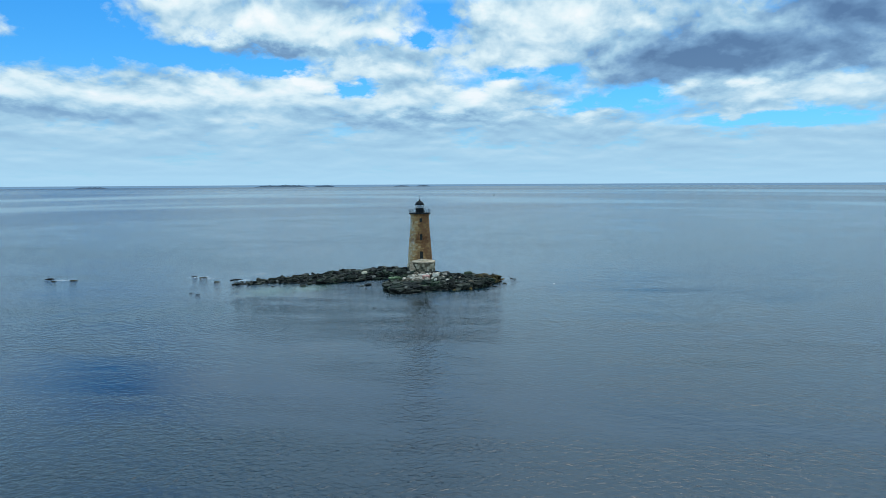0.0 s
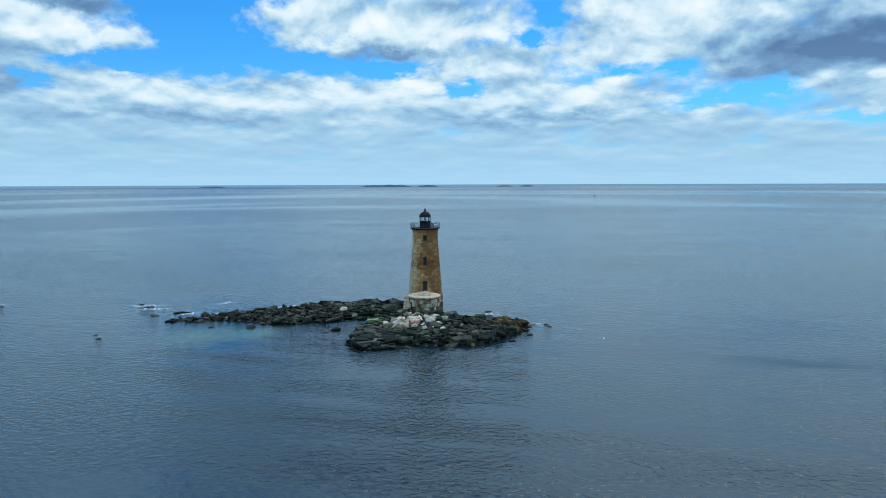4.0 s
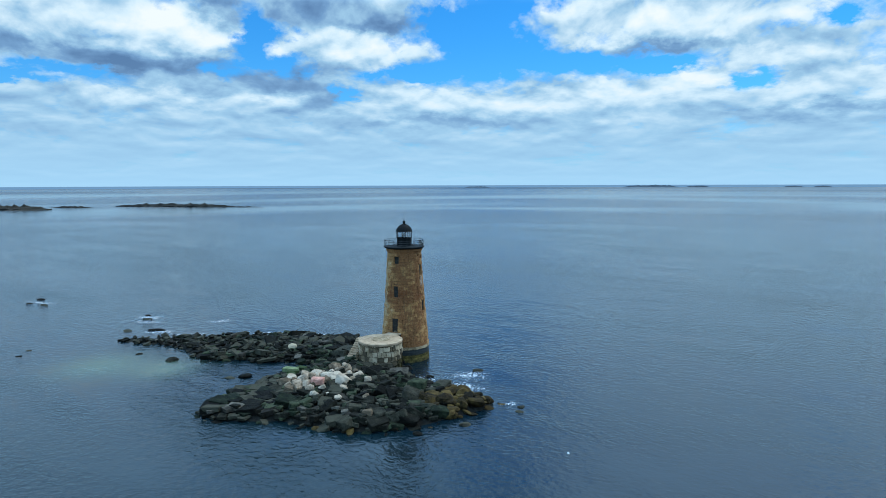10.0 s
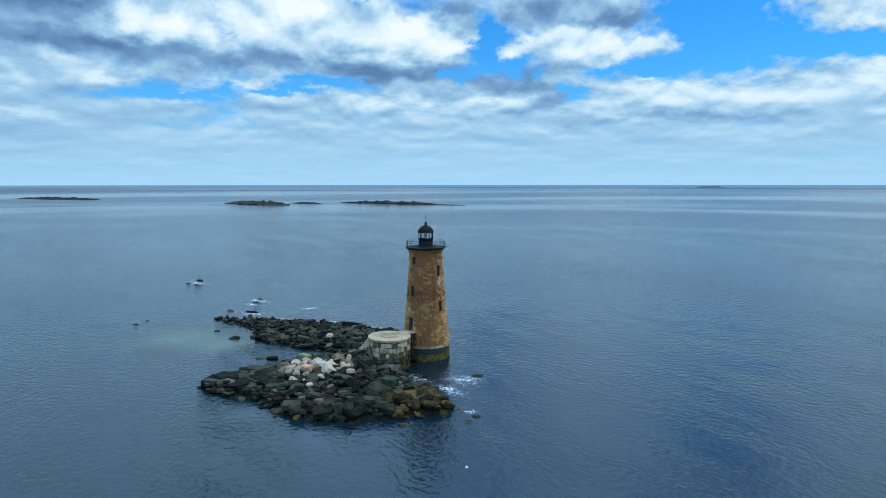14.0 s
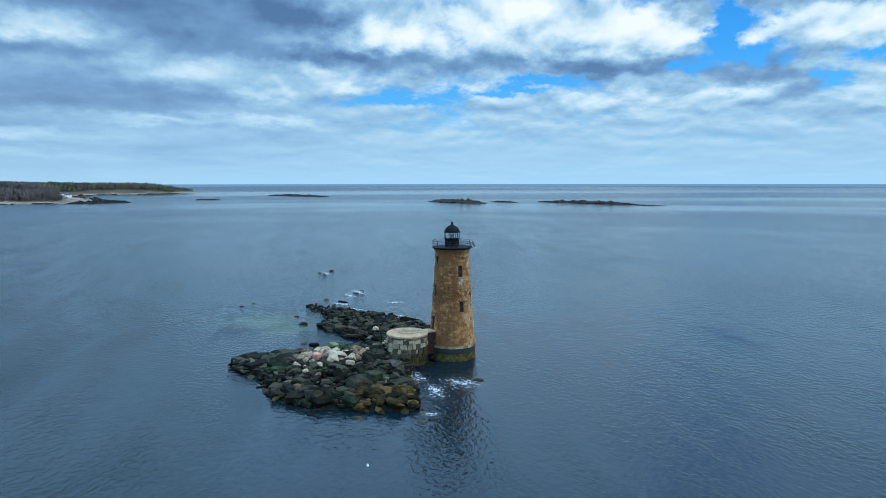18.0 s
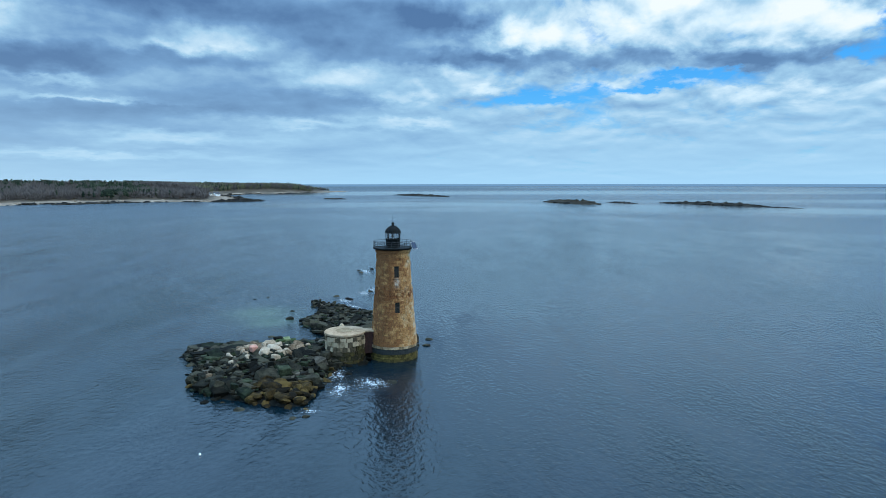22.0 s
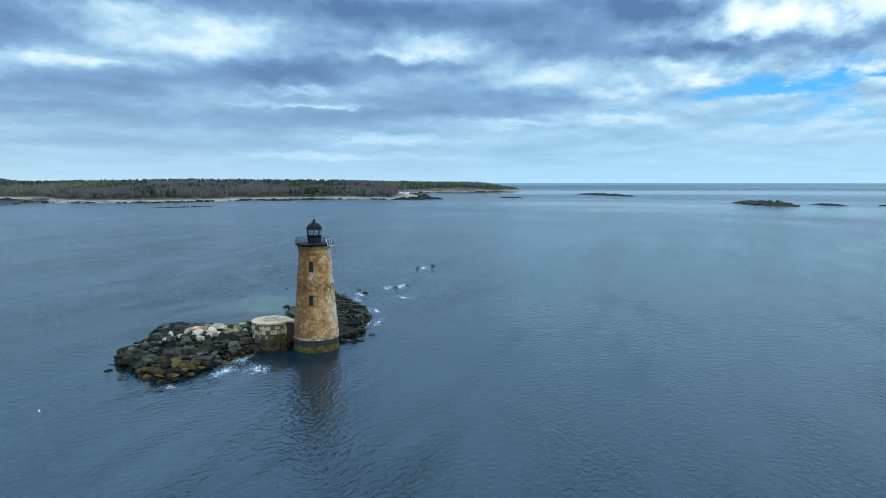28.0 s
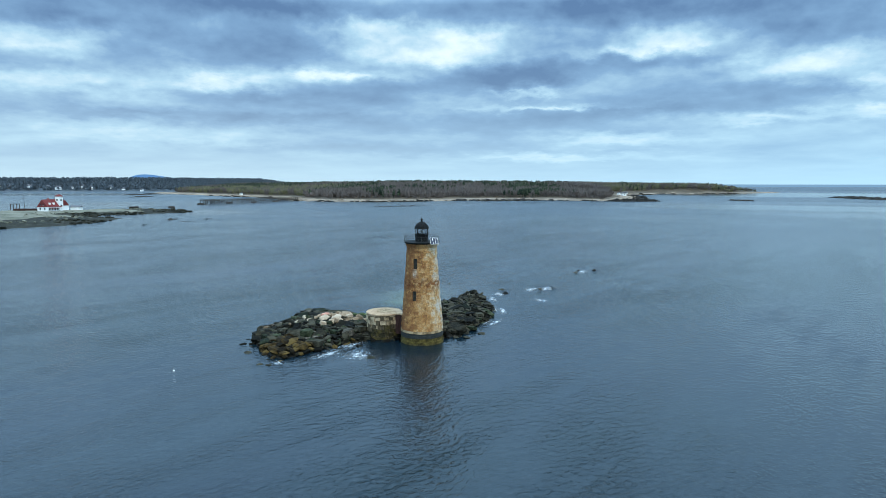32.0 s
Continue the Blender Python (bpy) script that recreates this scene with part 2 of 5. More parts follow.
def stony(name, dark, mid, light, scale=1.2, spread=0.5, rough=0.9, relief=0.06):
    m, tree, bsdf = material(name)
    bsdf.inputs["Specular IOR Level"].default_value = 0.10
    n = noise_at(tree, scale, 6.0, 0.6)
    fine = noise_at(tree, scale * 9, 4.0, 0.6)
    rugged = noise_at(tree, scale * 3.2, 5.0, 0.62)
    k = sums(tree, "MULTIPLY_ADD", sums(tree, "SUBTRACT", odd(tree), 0.5), spread, n)
    k = sums(tree, "MULTIPLY_ADD", sums(tree, "SUBTRACT", fine, 0.5), 0.30, k)
    k = sums(tree, "MULTIPLY_ADD", sums(tree, "SUBTRACT", rugged, 0.5), 0.45, k)
    link(tree, ramp(tree, k, (0.25, dark), (0.5, mid), (0.78, light)), bsdf.inputs["Base Color"])
    bsdf.inputs["Roughness"].default_value = rough
    link(tree, bump(tree, fine, 0.7, relief, bump(tree, rugged, 0.8, relief * 3.5)), bsdf.inputs["Normal"])
    return m


def plain(name, rgb, rough=0.6, metal=0.0, vary=0.25, scale=3.0, gloss=0.3):
    m, tree, bsdf = material(name)
    n = noise_at(tree, scale, 5.0, 0.6)
    lo = tuple(c * (1 - vary) for c in rgb)
    hi = tuple(min(1, c * (1 + vary)) for c in rgb)
    link(tree, ramp(tree, n, (0.3, lo), (0.7, hi)), bsdf.inputs["Base Color"])
    bsdf.inputs["Roughness"].default_value, bsdf.inputs["Metallic"].default_value = rough, metal
    bsdf.inputs["Specular IOR Level"].default_value = gloss
    return m


def make_water():
    m, tree, bsdf = material("sea_water")
    p = pos(tree)

    def grain(vector, scale, detail, rough, bend=0.0):
        return node(tree, "TexNoise", Vector=vector, Scale=scale, Detail=detail, Roughness=rough, Distortion=bend).outputs[0]

    def laid(turn, across):
        return node(tree, "Mapping", Vector=p, Rotation=(0, 0, radians(turn)), Scale=(across, 1.0, 1.0)).outputs[0]

    calm = grain(node(tree, "Mapping", Vector=p, Rotation=(0, 0, radians(20)), Scale=(1.0, 2.4, 1.0)).outputs[0], 0.0055, 5.0, 0.6, 0.8)
    deep = ramp(tree, calm, (0.35, (0.003, 0.010, 0.018)), (0.65, (0.004, 0.013, 0.016)))
    # two pale sandy shoals show through by the inlet
    for cx, cy, wide in ((-26, -29, 5.0), (-36, -34, 7.0)):
        v = node(tree, "VectorMath", op="SUBTRACT", a=p, b=(cx, cy, 0)).outputs[0]
        d = node(tree, "VectorMath", op="DOT_PRODUCT", a=v, b=v).outputs["Value"]
        k = sums(tree, "MULTIPLY", sums(tree, "POWER", 2.71828, sums(tree, "MULTIPLY", d, -1.0 / wide ** 2)), 0.55)
        deep = blend(tree, k, deep, (0.085, 0.125, 0.060))
    link(tree, deep, bsdf.inputs["Base Color"])
    # the lee of the ledge is smooth, the open water is wind-roughened
    out = node(tree, "VectorMath", op="LENGTH", a=p).outputs["Value"]
    open_water = ramp(tree, sums(tree, "MULTIPLY", out, 0.0025), (0.06, 0.0), (0.26, 0.65), (0.9, 1.0))
    bsdf.inputs["IOR"].default_value = 1.333
    swell = grain(laid(28, 0.5), 0.16, 3.0, 0.55)
    chop = grain(laid(-14, 0.6), 0.70, 3.0, 0.55, 0.5)
    ripple = grain(laid(38, 0.7), 1.5, 3.0, 0.55, 0.5)
    # gusts darken long streaks, and calm slicks wander through them
    gusts = ramp(tree, grain(laid(20, 0.25), 0.035, 4.0, 0.6, 0.6), (0.36, 0.60), (0.62, 1.45))
    gusts = sums(tree, "MULTIPLY", gusts, ramp(tree, grain(laid(12, 0.2), 0.13, 4.0, 0.6, 0.4), (0.36, 0.55), (0.64, 1.50)))
    line = sums(tree, "ABSOLUTE", sums(tree, "SUBTRACT", grain(laid(25, 0.6), 0.006, 4.0, 0.5, 1.5), 0.5))
    slick = sums(tree, "MULTIPLY", ramp(tree, line, (0.008, 1.0), (0.030, 0.0)), ramp(tree, grain(p, 0.004, 2.0, 0.5), (0.42, 0.0), (0.54, 1.0)))
    # far off, bands of ruffled and of glassy water lie along the horizon
    split = node(tree, "SeparateXYZ", Vector=p)
    ring = node(tree, "CombineXYZ", X=sums(tree, "MULTIPLY", sums(tree, "ARCTAN2", sums(tree, "MULTIPLY", split.outputs[1], -1.0), sums(tree, "MULTIPLY", split.outputs[0], -1.0)), 0.9), Y=sums(tree, "MULTIPLY", sums(tree, "LOGARITHM", sums(tree, "ADD", out, 1.0), 2.71828), 2.0), Z=0.0)
    bands = ramp(tree, grain(ring.outputs[0], 1.1, 1.5, 0.5, 0.3), (0.40, 0.15), (0.58, 1.4))
    far = ramp(tree, sums(tree, "MULTIPLY", out, 0.001), (0.25, 0.0), (0.6, 1.0))
    rough = sums(tree, "MULTIPLY", far, sums(tree, "MULTIPLY_ADD", bands, 0.10, -0.04))
    rough = sums(tree, "MULTIPLY_ADD", ramp(tree, sums(tree, "MULTIPLY", out, 0.0002), (0.36, 0.0), (0.56, 1.0)), 0.13, rough)
    link(tree, sums(tree, "ADD", rough, sums(tree, "MULTIPLY_ADD", open_water, 0.08, 0.06)), bsdf.inputs["Roughness"])
    gusts = sums(tree, "MULTIPLY_ADD", far, sums(tree, "SUBTRACT", bands, gusts), gusts)
    force = node(tree, "MapRange", Value=calm)
    for key, value in (("From Min", 0.42), ("From Max", 0.58), ("To Min", 0.7), ("To Max", 1.15)):
        force.inputs[key].default_value = value
    vigour = sums(tree, "MULTIPLY", sums(tree, "MULTIPLY", force.outputs[0], gusts), sums(tree, "MULTIPLY_ADD", slick, -0.4, sums(tree, "MULTIPLY_ADD", open_water, 0.50, 0.55)))
    n = bump(tree, swell, 0.5, 0.30)
    one = node(tree, "Bump", Strength=vigour, Distance=0.19, Height=chop)
    link(tree, n, one.inputs["Normal"])
    two = node(tree, "Bump", Strength=vigour, Distance=0.34, Height=ripple)
    link(tree, one.outputs[0], two.inputs["Normal"])
    link(tree, two.outputs[0], bsdf.inputs["Normal"])
    return m


def make_foam_material():
    """Lacy foam: thin where the object's own disc thins out."""
    m, tree, bsdf = material("sea_foam")
    own = node(tree, "TexCoord").outputs["Object"]
    r = node(tree, "VectorMath", op="LENGTH", a=own).outputs["Value"]
    lace = node(tree, "TexNoise", Vector=pos(tree), Scale=1.5, Detail=7.0, Roughness=0.66, Distortion=1.8).outputs[0]
    k = sums(tree, "MULTIPLY_ADD", sums(tree, "SUBTRACT", 0.55, r), 0.24, lace)
    k = ramp(tree, k, (0.56, 0.0), (0.66, 0.40), (0.80, 0.95))
    bsdf.inputs["Base Color"].default_value = (0.78, 0.83, 0.86, 1)
    bsdf.inputs["Roughness"].default_value = 0.7
    link(tree, k, bsdf.inputs["Alpha"])
    return m


def make_granite():
    """Tower granite: grey, stained orange to rust by iron and lichen on the seaward side."""
    m, tree, bsdf = material("stained_granite")
    p = pos(tree)
    split = node(tree, "SeparateXYZ", Vector=p)
    x, y, z = split.outputs
    turn = sums(tree, "ARCTAN2", y, x)
    # stain is heaviest to the east and south-east, thin to the north and at the door side
    side = sums(tree, "MULTIPLY", sums(tree, "COSINE", sums(tree, "ADD", turn, 0.55)), 0.36)
    cloudy = noise_at(tree, 0.45, 8.0, 0.72, p, (1.0, 1.0, 0.7))
    k = sums(tree, "ADD", sums(tree, "ADD", side, sums(tree, "MULTIPLY_ADD", sums(tree, "SUBTRACT", cloudy, 0.5), 1.8, 0.61)), sums(tree, "MULTIPLY", sums(tree, "SUBTRACT", odd(tree), 0.5), 0.25))
    stone = ramp(tree, k, (0.26, (0.56, 0.50, 0.41)), (0.46, (0.57, 0.385, 0.205)), (0.68, (0.48, 0.250, 0.092)), (0.96, (0.25, 0.105, 0.038)))
    # rusty belt at two thirds of the height, and dark streaks
    belt = sums(tree, "DIVIDE", sums(tree, "SUBTRACT", z, 11.3), 1.25)
    belt = sums(tree, "EXPONENT", sums(tree, "MULTIPLY", sums(tree, "MULTIPLY", belt, belt), -1.0))
    patch = ramp(tree, noise_at(tree, 1.6, 4.0, 0.6, p), (0.40, 0.0), (0.56, 1.0))
    stone = blend(tree, sums(tree, "MULTIPLY", sums(tree, "MULTIPLY", belt, patch), 0.85), stone, (0.17, 0.055, 0.018))
    streak = ramp(tree, noise_at(tree, 1.0, 6.0, 0.7, p, (2.6, 2.6, 0.30)), (0.50, 0.0), (0.74, 0.60))
    stone = blend(tree, streak, stone, (0.095, 0.066, 0.034))
    # lime washed out of the joints below the upper seaward window
    off = sums(tree, "MULTIPLY", sums(tree, "SUBTRACT", turn, radians(16)), 8.5)
    drop = sums(tree, "DIVIDE", sums(tree, "SUBTRACT", z, 13.35), 0.75)
    lime = sums(tree, "EXPONENT", sums(tree, "MULTIPLY", sums(tree, "MULTIPLY_ADD", off, off, sums(tree, "MULTIPLY", drop, drop)), -1.0))
    stone = blend(tree, sums(tree, "MULTIPLY", lime, ramp(tree, noise_at(tree, 2.2, 4.0, 0.6, p), (0.38, 0.1), (0.58, 0.9))), stone, (0.62, 0.58, 0.50))
    fine = noise_at(tree, 4.5, 6.0, 0.7, p)
    stone = blend(tree, 0.75, stone, ramp(tree, fine, (0.34, 0.28), (0.54, 0.95), (0.66, 1.15)), "MULTIPLY")
    link(tree, stone, bsdf.inputs["Base Color"])
    bsdf.inputs["Roughness"].default_value = 0.9
    bsdf.inputs["Specular IOR Level"].default_value = 0.2
    link(tree, bump(tree, fine, 0.8, 0.06), bsdf.inputs["Normal"])
    return m


SEA = make_water()
GRANITE = make_granite()
MORTAR = plain("lime_mortar", (0.17, 0.125, 0.080), 0.95, vary=0.4, scale=2.0)
ROCK = stony("dark_ledge_rock", (0.0038, 0.0036, 0.0023), (0.0130, 0.0122, 0.0080), (0.050, 0.046, 0.031), 0.9, 0.75)
BED = stony("ledge_bedrock", (0.005, 0.005, 0.0045), (0.013, 0.0125, 0.010), (0.036, 0.033, 0.026), 0.8, 0.0)
WEED = stony("weedy_rock", (0.009, 0.007, 0.004), (0.040, 0.026, 0.009), (0.098, 0.064, 0.020), 1.1, 0.6)
GREEN = stony("algae_rock", (0.006, 0.008, 0.005), (0.019, 0.025, 0.013), (0.058, 0.066, 0.036), 1.2, 0.5)
TAN = stony("tan_granite_block", (0.014, 0.012, 0.009), (0.042, 0.036, 0.027), (0.12, 0.105, 0.082), 1.0, 0.6)
PALE = stony("pale_granite_boulder", (0.12, 0.086, 0.055), (0.29, 0.215, 0.145), (0.46, 0.37, 0.275), 1.1, 0.7)
PINK = stony("pink_granite", (0.38, 0.17, 0.12), (0.54, 0.27, 0.20), (0.65, 0.38, 0.30), 1.1, 0.2)
RUBBLE = stony("rubble_granite", (0.085, 0.065, 0.040), (0.25, 0.18, 0.105), (0.47, 0.36, 0.235), 1.0, 0.85)
WETSTONE = stony("wet_weedy_masonry", (0.014, 0.013, 0.009), (0.042, 0.034, 0.016), (0.10, 0.075, 0.025), 1.0, 0.4)
CAP = stony("weathered_concrete", (0.21, 0.145, 0.085), (0.39, 0.275, 0.175), (0.52, 0.39, 0.265), 0.9, 0.1, 0.9, 0.02)
MOSS = stony("bright_moss", (0.030, 0.045, 0.017), (0.075, 0.10, 0.038), (0.19, 0.22, 0.11), 1.2, 0.5)
BAND = plain("black_tide_stain", (0.022, 0.024, 0.022), 0.85, vary=0.5)
YELLOWED = stony("algae_stained_stone", (0.035, 0.028, 0.010), (0.125, 0.095, 0.028), (0.22, 0.175, 0.06), 1.6, 0.25)
LIMEWASH = stony("bleached_stone_course", (0.15, 0.105, 0.060), (0.33, 0.235, 0.135), (0.46, 0.345, 0.22), 1.2, 0.4)
IRON = plain("black_painted_iron", (0.006, 0.007, 0.007), 0.7, vary=0.4, gloss=0.12)
RAIL = plain("grey_iron_rail", (0.035, 0.035, 0.035), 0.6, vary=0.4)
RUST = plain("rusted_steel_plate", (0.040, 0.016, 0.012), 0.85, vary=0.5)
BOARD = plain("weathered_grey_shutter", (0.032, 0.030, 0.026), 0.9, vary=0.4, gloss=0.1)
LEDGE = stony("far_ledge", (0.006, 0.006, 0.006), (0.016, 0.015, 0.013), (0.060, 0.053, 0.042), 0.25, 0.2)
WEEDBED = stony("dark_weed_shore", (0.007, 0.007, 0.005), (0.016, 0.016, 0.011), (0.055, 0.052, 0.038), 0.25, 0.1)
SHORE = stony("shore_stone", (0.08, 0.066, 0.050), (0.25, 0.195, 0.145), (0.40, 0.325, 0.25), 0.03, 0.1)
GRASS = stony("dry_grass_ground", (0.065, 0.066, 0.047), (0.15, 0.145, 0.110), (0.25, 0.24, 0.19), 0.10, 0.1)
FOREST = stony("forest_floor", (0.05, 0.040, 0.028), (0.085, 0.068, 0.050), (0.13, 0.105, 0.078), 0.02, 0.1)
BARE = stony("bare_branches", (0.100, 0.083, 0.075), (0.128, 0.107, 0.097), (0.160, 0.135, 0.122), 0.03, 0.25)
PINE = stony("pine_foliage", (0.018, 0.028, 0.019), (0.034, 0.047, 0.029), (0.060, 0.074, 0.044), 0.05, 0.5)
OLIVE = stony("budding_foliage", (0.110, 0.112, 0.062), (0.160, 0.155, 0.085), (0.22, 0.20, 0.12), 0.05, 0.4)
# distance haze is mixed into this blue-grey base colour
FAR = stony("haze_tinted_woods", (0.058, 0.074, 0.088), (0.072, 0.090, 0.105), (0.090, 0.108, 0.122), 0.01, 0.2)
# the hill's blue is air haze, put straight into its base colour
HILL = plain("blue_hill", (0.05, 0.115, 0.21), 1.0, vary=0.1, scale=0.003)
WHITE = plain("white_painted_clapboard", (0.78, 0.78, 0.76), 0.7, vary=0.05)
REDROOF = plain("red_shingle_roof", (0.14, 0.024, 0.022), 0.85, vary=0.25)
GREYROOF = plain("grey_shingle_roof", (0.12, 0.12, 0.13), 0.85, vary=0.25)
TIMBER = plain("weathered_timber", (0.045, 0.038, 0.031), 0.9, vary=0.4)
DARKGLASS = plain("dark_window_pane", (0.02, 0.024, 0.03), 0.12, vary=0.1)
FOAM = make_foam_material()
FLOATRED = plain("dark_buoy_paint", (0.035, 0.05, 0.04), 0.6)

m, tree, bsdf = material("lantern_glass")
bsdf.inputs["Transmission Weight"].default_value = 1.0
bsdf.inputs["Roughness"].default_value, bsdf.inputs["IOR"].default_value = 0.02, 1.1
GLASS = m
m, tree, bsdf = material("solar_cells")
bsdf.inputs["Base Color"].default_value = (0.015, 0.022, 0.05, 1)
bsdf.inputs["Roughness"].default_value = 0.15
CELLS = m
ALU = plain("brushed_aluminium", (0.6, 0.6, 0.6), 0.4, 0.8, 0.1)

# ---- mesh helpers ----


def mesh_of(name, verts, faces, mat, smooth=False):
    me = bpy.data.meshes.new(name)
    me.from_pydata([tuple(v) for v in verts], [], [tuple(f) for f in faces])
    me.materials.append(mat)
    if smooth:
        me.polygons.foreach_set("use_smooth", [True] * len(me.polygons))
    me.update()
    return me


def part(name, bm, mat, parent, label=""):
    """Links a bmesh (or a ready mesh) as one mesh object under a thing or a part."""
    if isinstance(bm, bmesh.types.BMesh):
        me = bpy.data.meshes.new(name)
        bmesh.ops.recalc_face_normals(bm, faces=bm.faces)
        bm.to_mesh(me)
        bm.free()
        me.materials.append(mat)
    else:
        me = bm
    ob = new(name, me)
    ob.parent = parent
    if label:
        ob["label"] = label
    return ob


def thing(name, label, category, at=(0, 0, 0), turn=0, group="", kind=""):
    ob = new(name)
    ob.matrix_world = pose(*at, 0, 0, turn)
    return tagged(ob, label, category, group, kind)


def box(bm, cx, cy, cz, sx, sy, sz, rz=0.0, bevel=0.0):
    geo = bmesh.ops.create_cube(bm, size=1.0, matrix=pose(cx, cy, cz, 0, 0, rz) @ Matrix.Diagonal((sx, sy, sz, 1)))
    if bevel:
        edges = {e for v in geo["verts"] for e in v.link_edges}
        bmesh.ops.bevel(bm, geom=list(edges), offset=bevel, segments=1, affect="EDGES")
    return bm


def boxed(*args, **kw):
    return box(bmesh.new(), *args, **kw)


def turned(profile, n=48, closed=True, lo=0.0, hi=2 * math.pi):
    """A lathe: profile of (radius, height) turned round the z axis."""
    bm = bmesh.new()
    rings = []
    for r, z in profile:
        rings.append([bm.verts.new((r * math.cos(lo + (hi - lo) * i / n), r * math.sin(lo + (hi - lo) * i / n), z)) for i in range(n)])
    for a, b in zip(rings, rings[1:]):
        for i in range(n):
            j = (i + 1) % n
            bm.faces.new((a[i], a[j], b[j], b[i]))
    if closed:
        bm.faces.new(rings[0][::-1])
        bm.faces.new(rings[-1])
    return bm


def rod(bm, a, b, r, n=6):
    a, b = Vector(a), Vector(b)
    m = Matrix.Translation((a + b) / 2) @ (b - a).to_track_quat("Z", "Y").to_matrix().to_4x4()
    bmesh.ops.create_cone(bm, cap_ends=True, segments=n, radius1=r, radius2=r, depth=(b - a).length, matrix=m)
    return bm


def rodded(a, b, r, n=6):
    return rod(bmesh.new(), a, b, r, n)


# ---- the sea ----
def make_sea():
    verts, faces, n = [(0, 0, 0)], [], 96
    radii = (60, 200, 600, 1500, 3000, 4780)
    for r in radii:
        verts += [(r * math.cos(2 * math.pi * i / n), r * math.sin(2 * math.pi * i / n), 0) for i in range(n)]
    for i in range(n):
        faces.append((0, 1 + i, 1 + (i + 1) % n))
    for k in range(len(radii) - 1):
        for i in range(n):
            a, b, j = 1 + k * n, 1 + (k + 1) * n, (i + 1) % n
            faces.append((a + i, b + i, b + j, a + j))
    ob = new("water", mesh_of("water", verts, faces, SEA))
    tagged(ob, "calm blue-grey sea with small wind ripples", "sea", kind="structure")


make_sea()
# ---- the ledge: its waterline, height and rocks ----
ROCKY = np.array([(-50, -26), (-46, -25), (-41, -22.3), (-35, -21.3), (-29, -23), (-24, -22), (-20, -19.0), (-15.5, -17.4), (-12.5, -14.6),
                  (-8.4, -13.4), (-6.0, -15.2), (-6.4, -18.5), (-9.0, -20.8), (-7.0, -25.5), (-6.8, -29), (-5.4, -33), (-3.4, -37.4), (-0.8, -37.6), (2.8, -36.0), (7.6, -32.4),
                  (12, -31.2), (17, -29.4), (20.3, -26.6), (22.8, -22.5), (24.3, -18), (26, -13), (25.5, -9.5), (22, -8.6),
                  (17, -9.0), (12, -8.8), (7.5, -8.2), (4.5, -4.5), (1, -2), (-2, 0), (-3.5, 3), (-7, 4.2), (-13, 2.6), (-20, 0.6), (-27, -2),
                  (-33, -5), (-40, -12), (-46, -18), (-51, -23.5)], float)


def inland_distance(poly, pts):
    """Signed distance from the outline, positive inside."""
    pts = np.asarray(pts, float)
    a, b = poly, np.roll(poly, -1, 0)
    best, inside = np.full(len(pts), 1e9), np.zeros(len(pts), bool)
    for p, q in zip(a, b):
        e, w = q - p, pts - p
        k = np.clip((w @ e) / (e @ e), 0, 1)
        best = np.minimum(best, np.hypot(*(w - k[:, None] * e).T))
        if q[1] != p[1]:
            cross = (p[1] > pts[:, 1]) != (q[1] > pts[:, 1])
            inside ^= cross & (pts[:, 0] < e[0] * (pts[:, 1] - p[1]) / e[1] + p[0])
    return np.where(inside, best, -best)


def waves(pts, scale, seed=0.0):
    return np.array([noise.noise((x * scale, y * scale, seed)) for x, y in pts])


def ledge_height(pts):
    pts = np.asarray(pts, float)
    d = inland_distance(ROCKY, pts)
    x, y = pts.T

    def hump(cx, cy, r, s):
        return np.exp(-(((x - cx) / r) ** 2 + ((y - cy) / s) ** 2))
    top = 0.75 + 0.9 * hump(-8, -6, 11, 6) + 0.85 * hump(5, -21, 9, 8) + 0.7 * hump(14, -20, 8, 8) + 0.7 * hump(2, -12, 7, 5) + 0.25 * hump(-2, -33, 5, 5)
    top = top - 0.45 * np.clip((-22 - x) / 20, 0, 1)
    h = np.minimum(-0.35 + np.clip(d, -3, 30) * 0.62, top + 0.25 * waves(pts, 0.35, 3.0))
    return np.where(d < 0, d * 0.7 - 0.35, h)


def make_bedrock(ledge):
    step = 0.8
    xs, ys = np.arange(-54, 30, step), np.arange(-42, 8, step)
    grid = np.array([(x, y) for y in ys for x in xs])
    grid = grid + 0.3 * step * np.random.RandomState(2).uniform(-1, 1, grid.shape)
    h = ledge_height(grid) - 0.25 + 0.22 * waves(grid, 0.9, 8.0)
    bare = np.clip((-14 - grid[:, 0]) / 10, 0, 1) * (h > -0.3)
    h = h + bare * (0.05 + 0.40 * np.abs(waves(grid, 0.45, 12.0)) + 0.25 * waves(grid, 1.3, 14.0))
    nx, faces = len(xs), []
    for j in range(len(ys) - 1):
        for i in range(nx - 1):
            q = (j * nx + i, j * nx + i + 1, (j + 1) * nx + i + 1, (j + 1) * nx + i)
            if max(h[k] for k in q) > -0.7:
                faces.append(q)
    used = sorted({k for f in faces for k in f})
    where = {k: n for n, k in enumerate(used)}
    me = mesh_of("bedrock", [(*grid[k], h[k]) for k in used], [[where[k] for k in f] for f in faces], BED)
    part("bedrock", me, BED, ledge, "rough dark bedrock between the blocks")


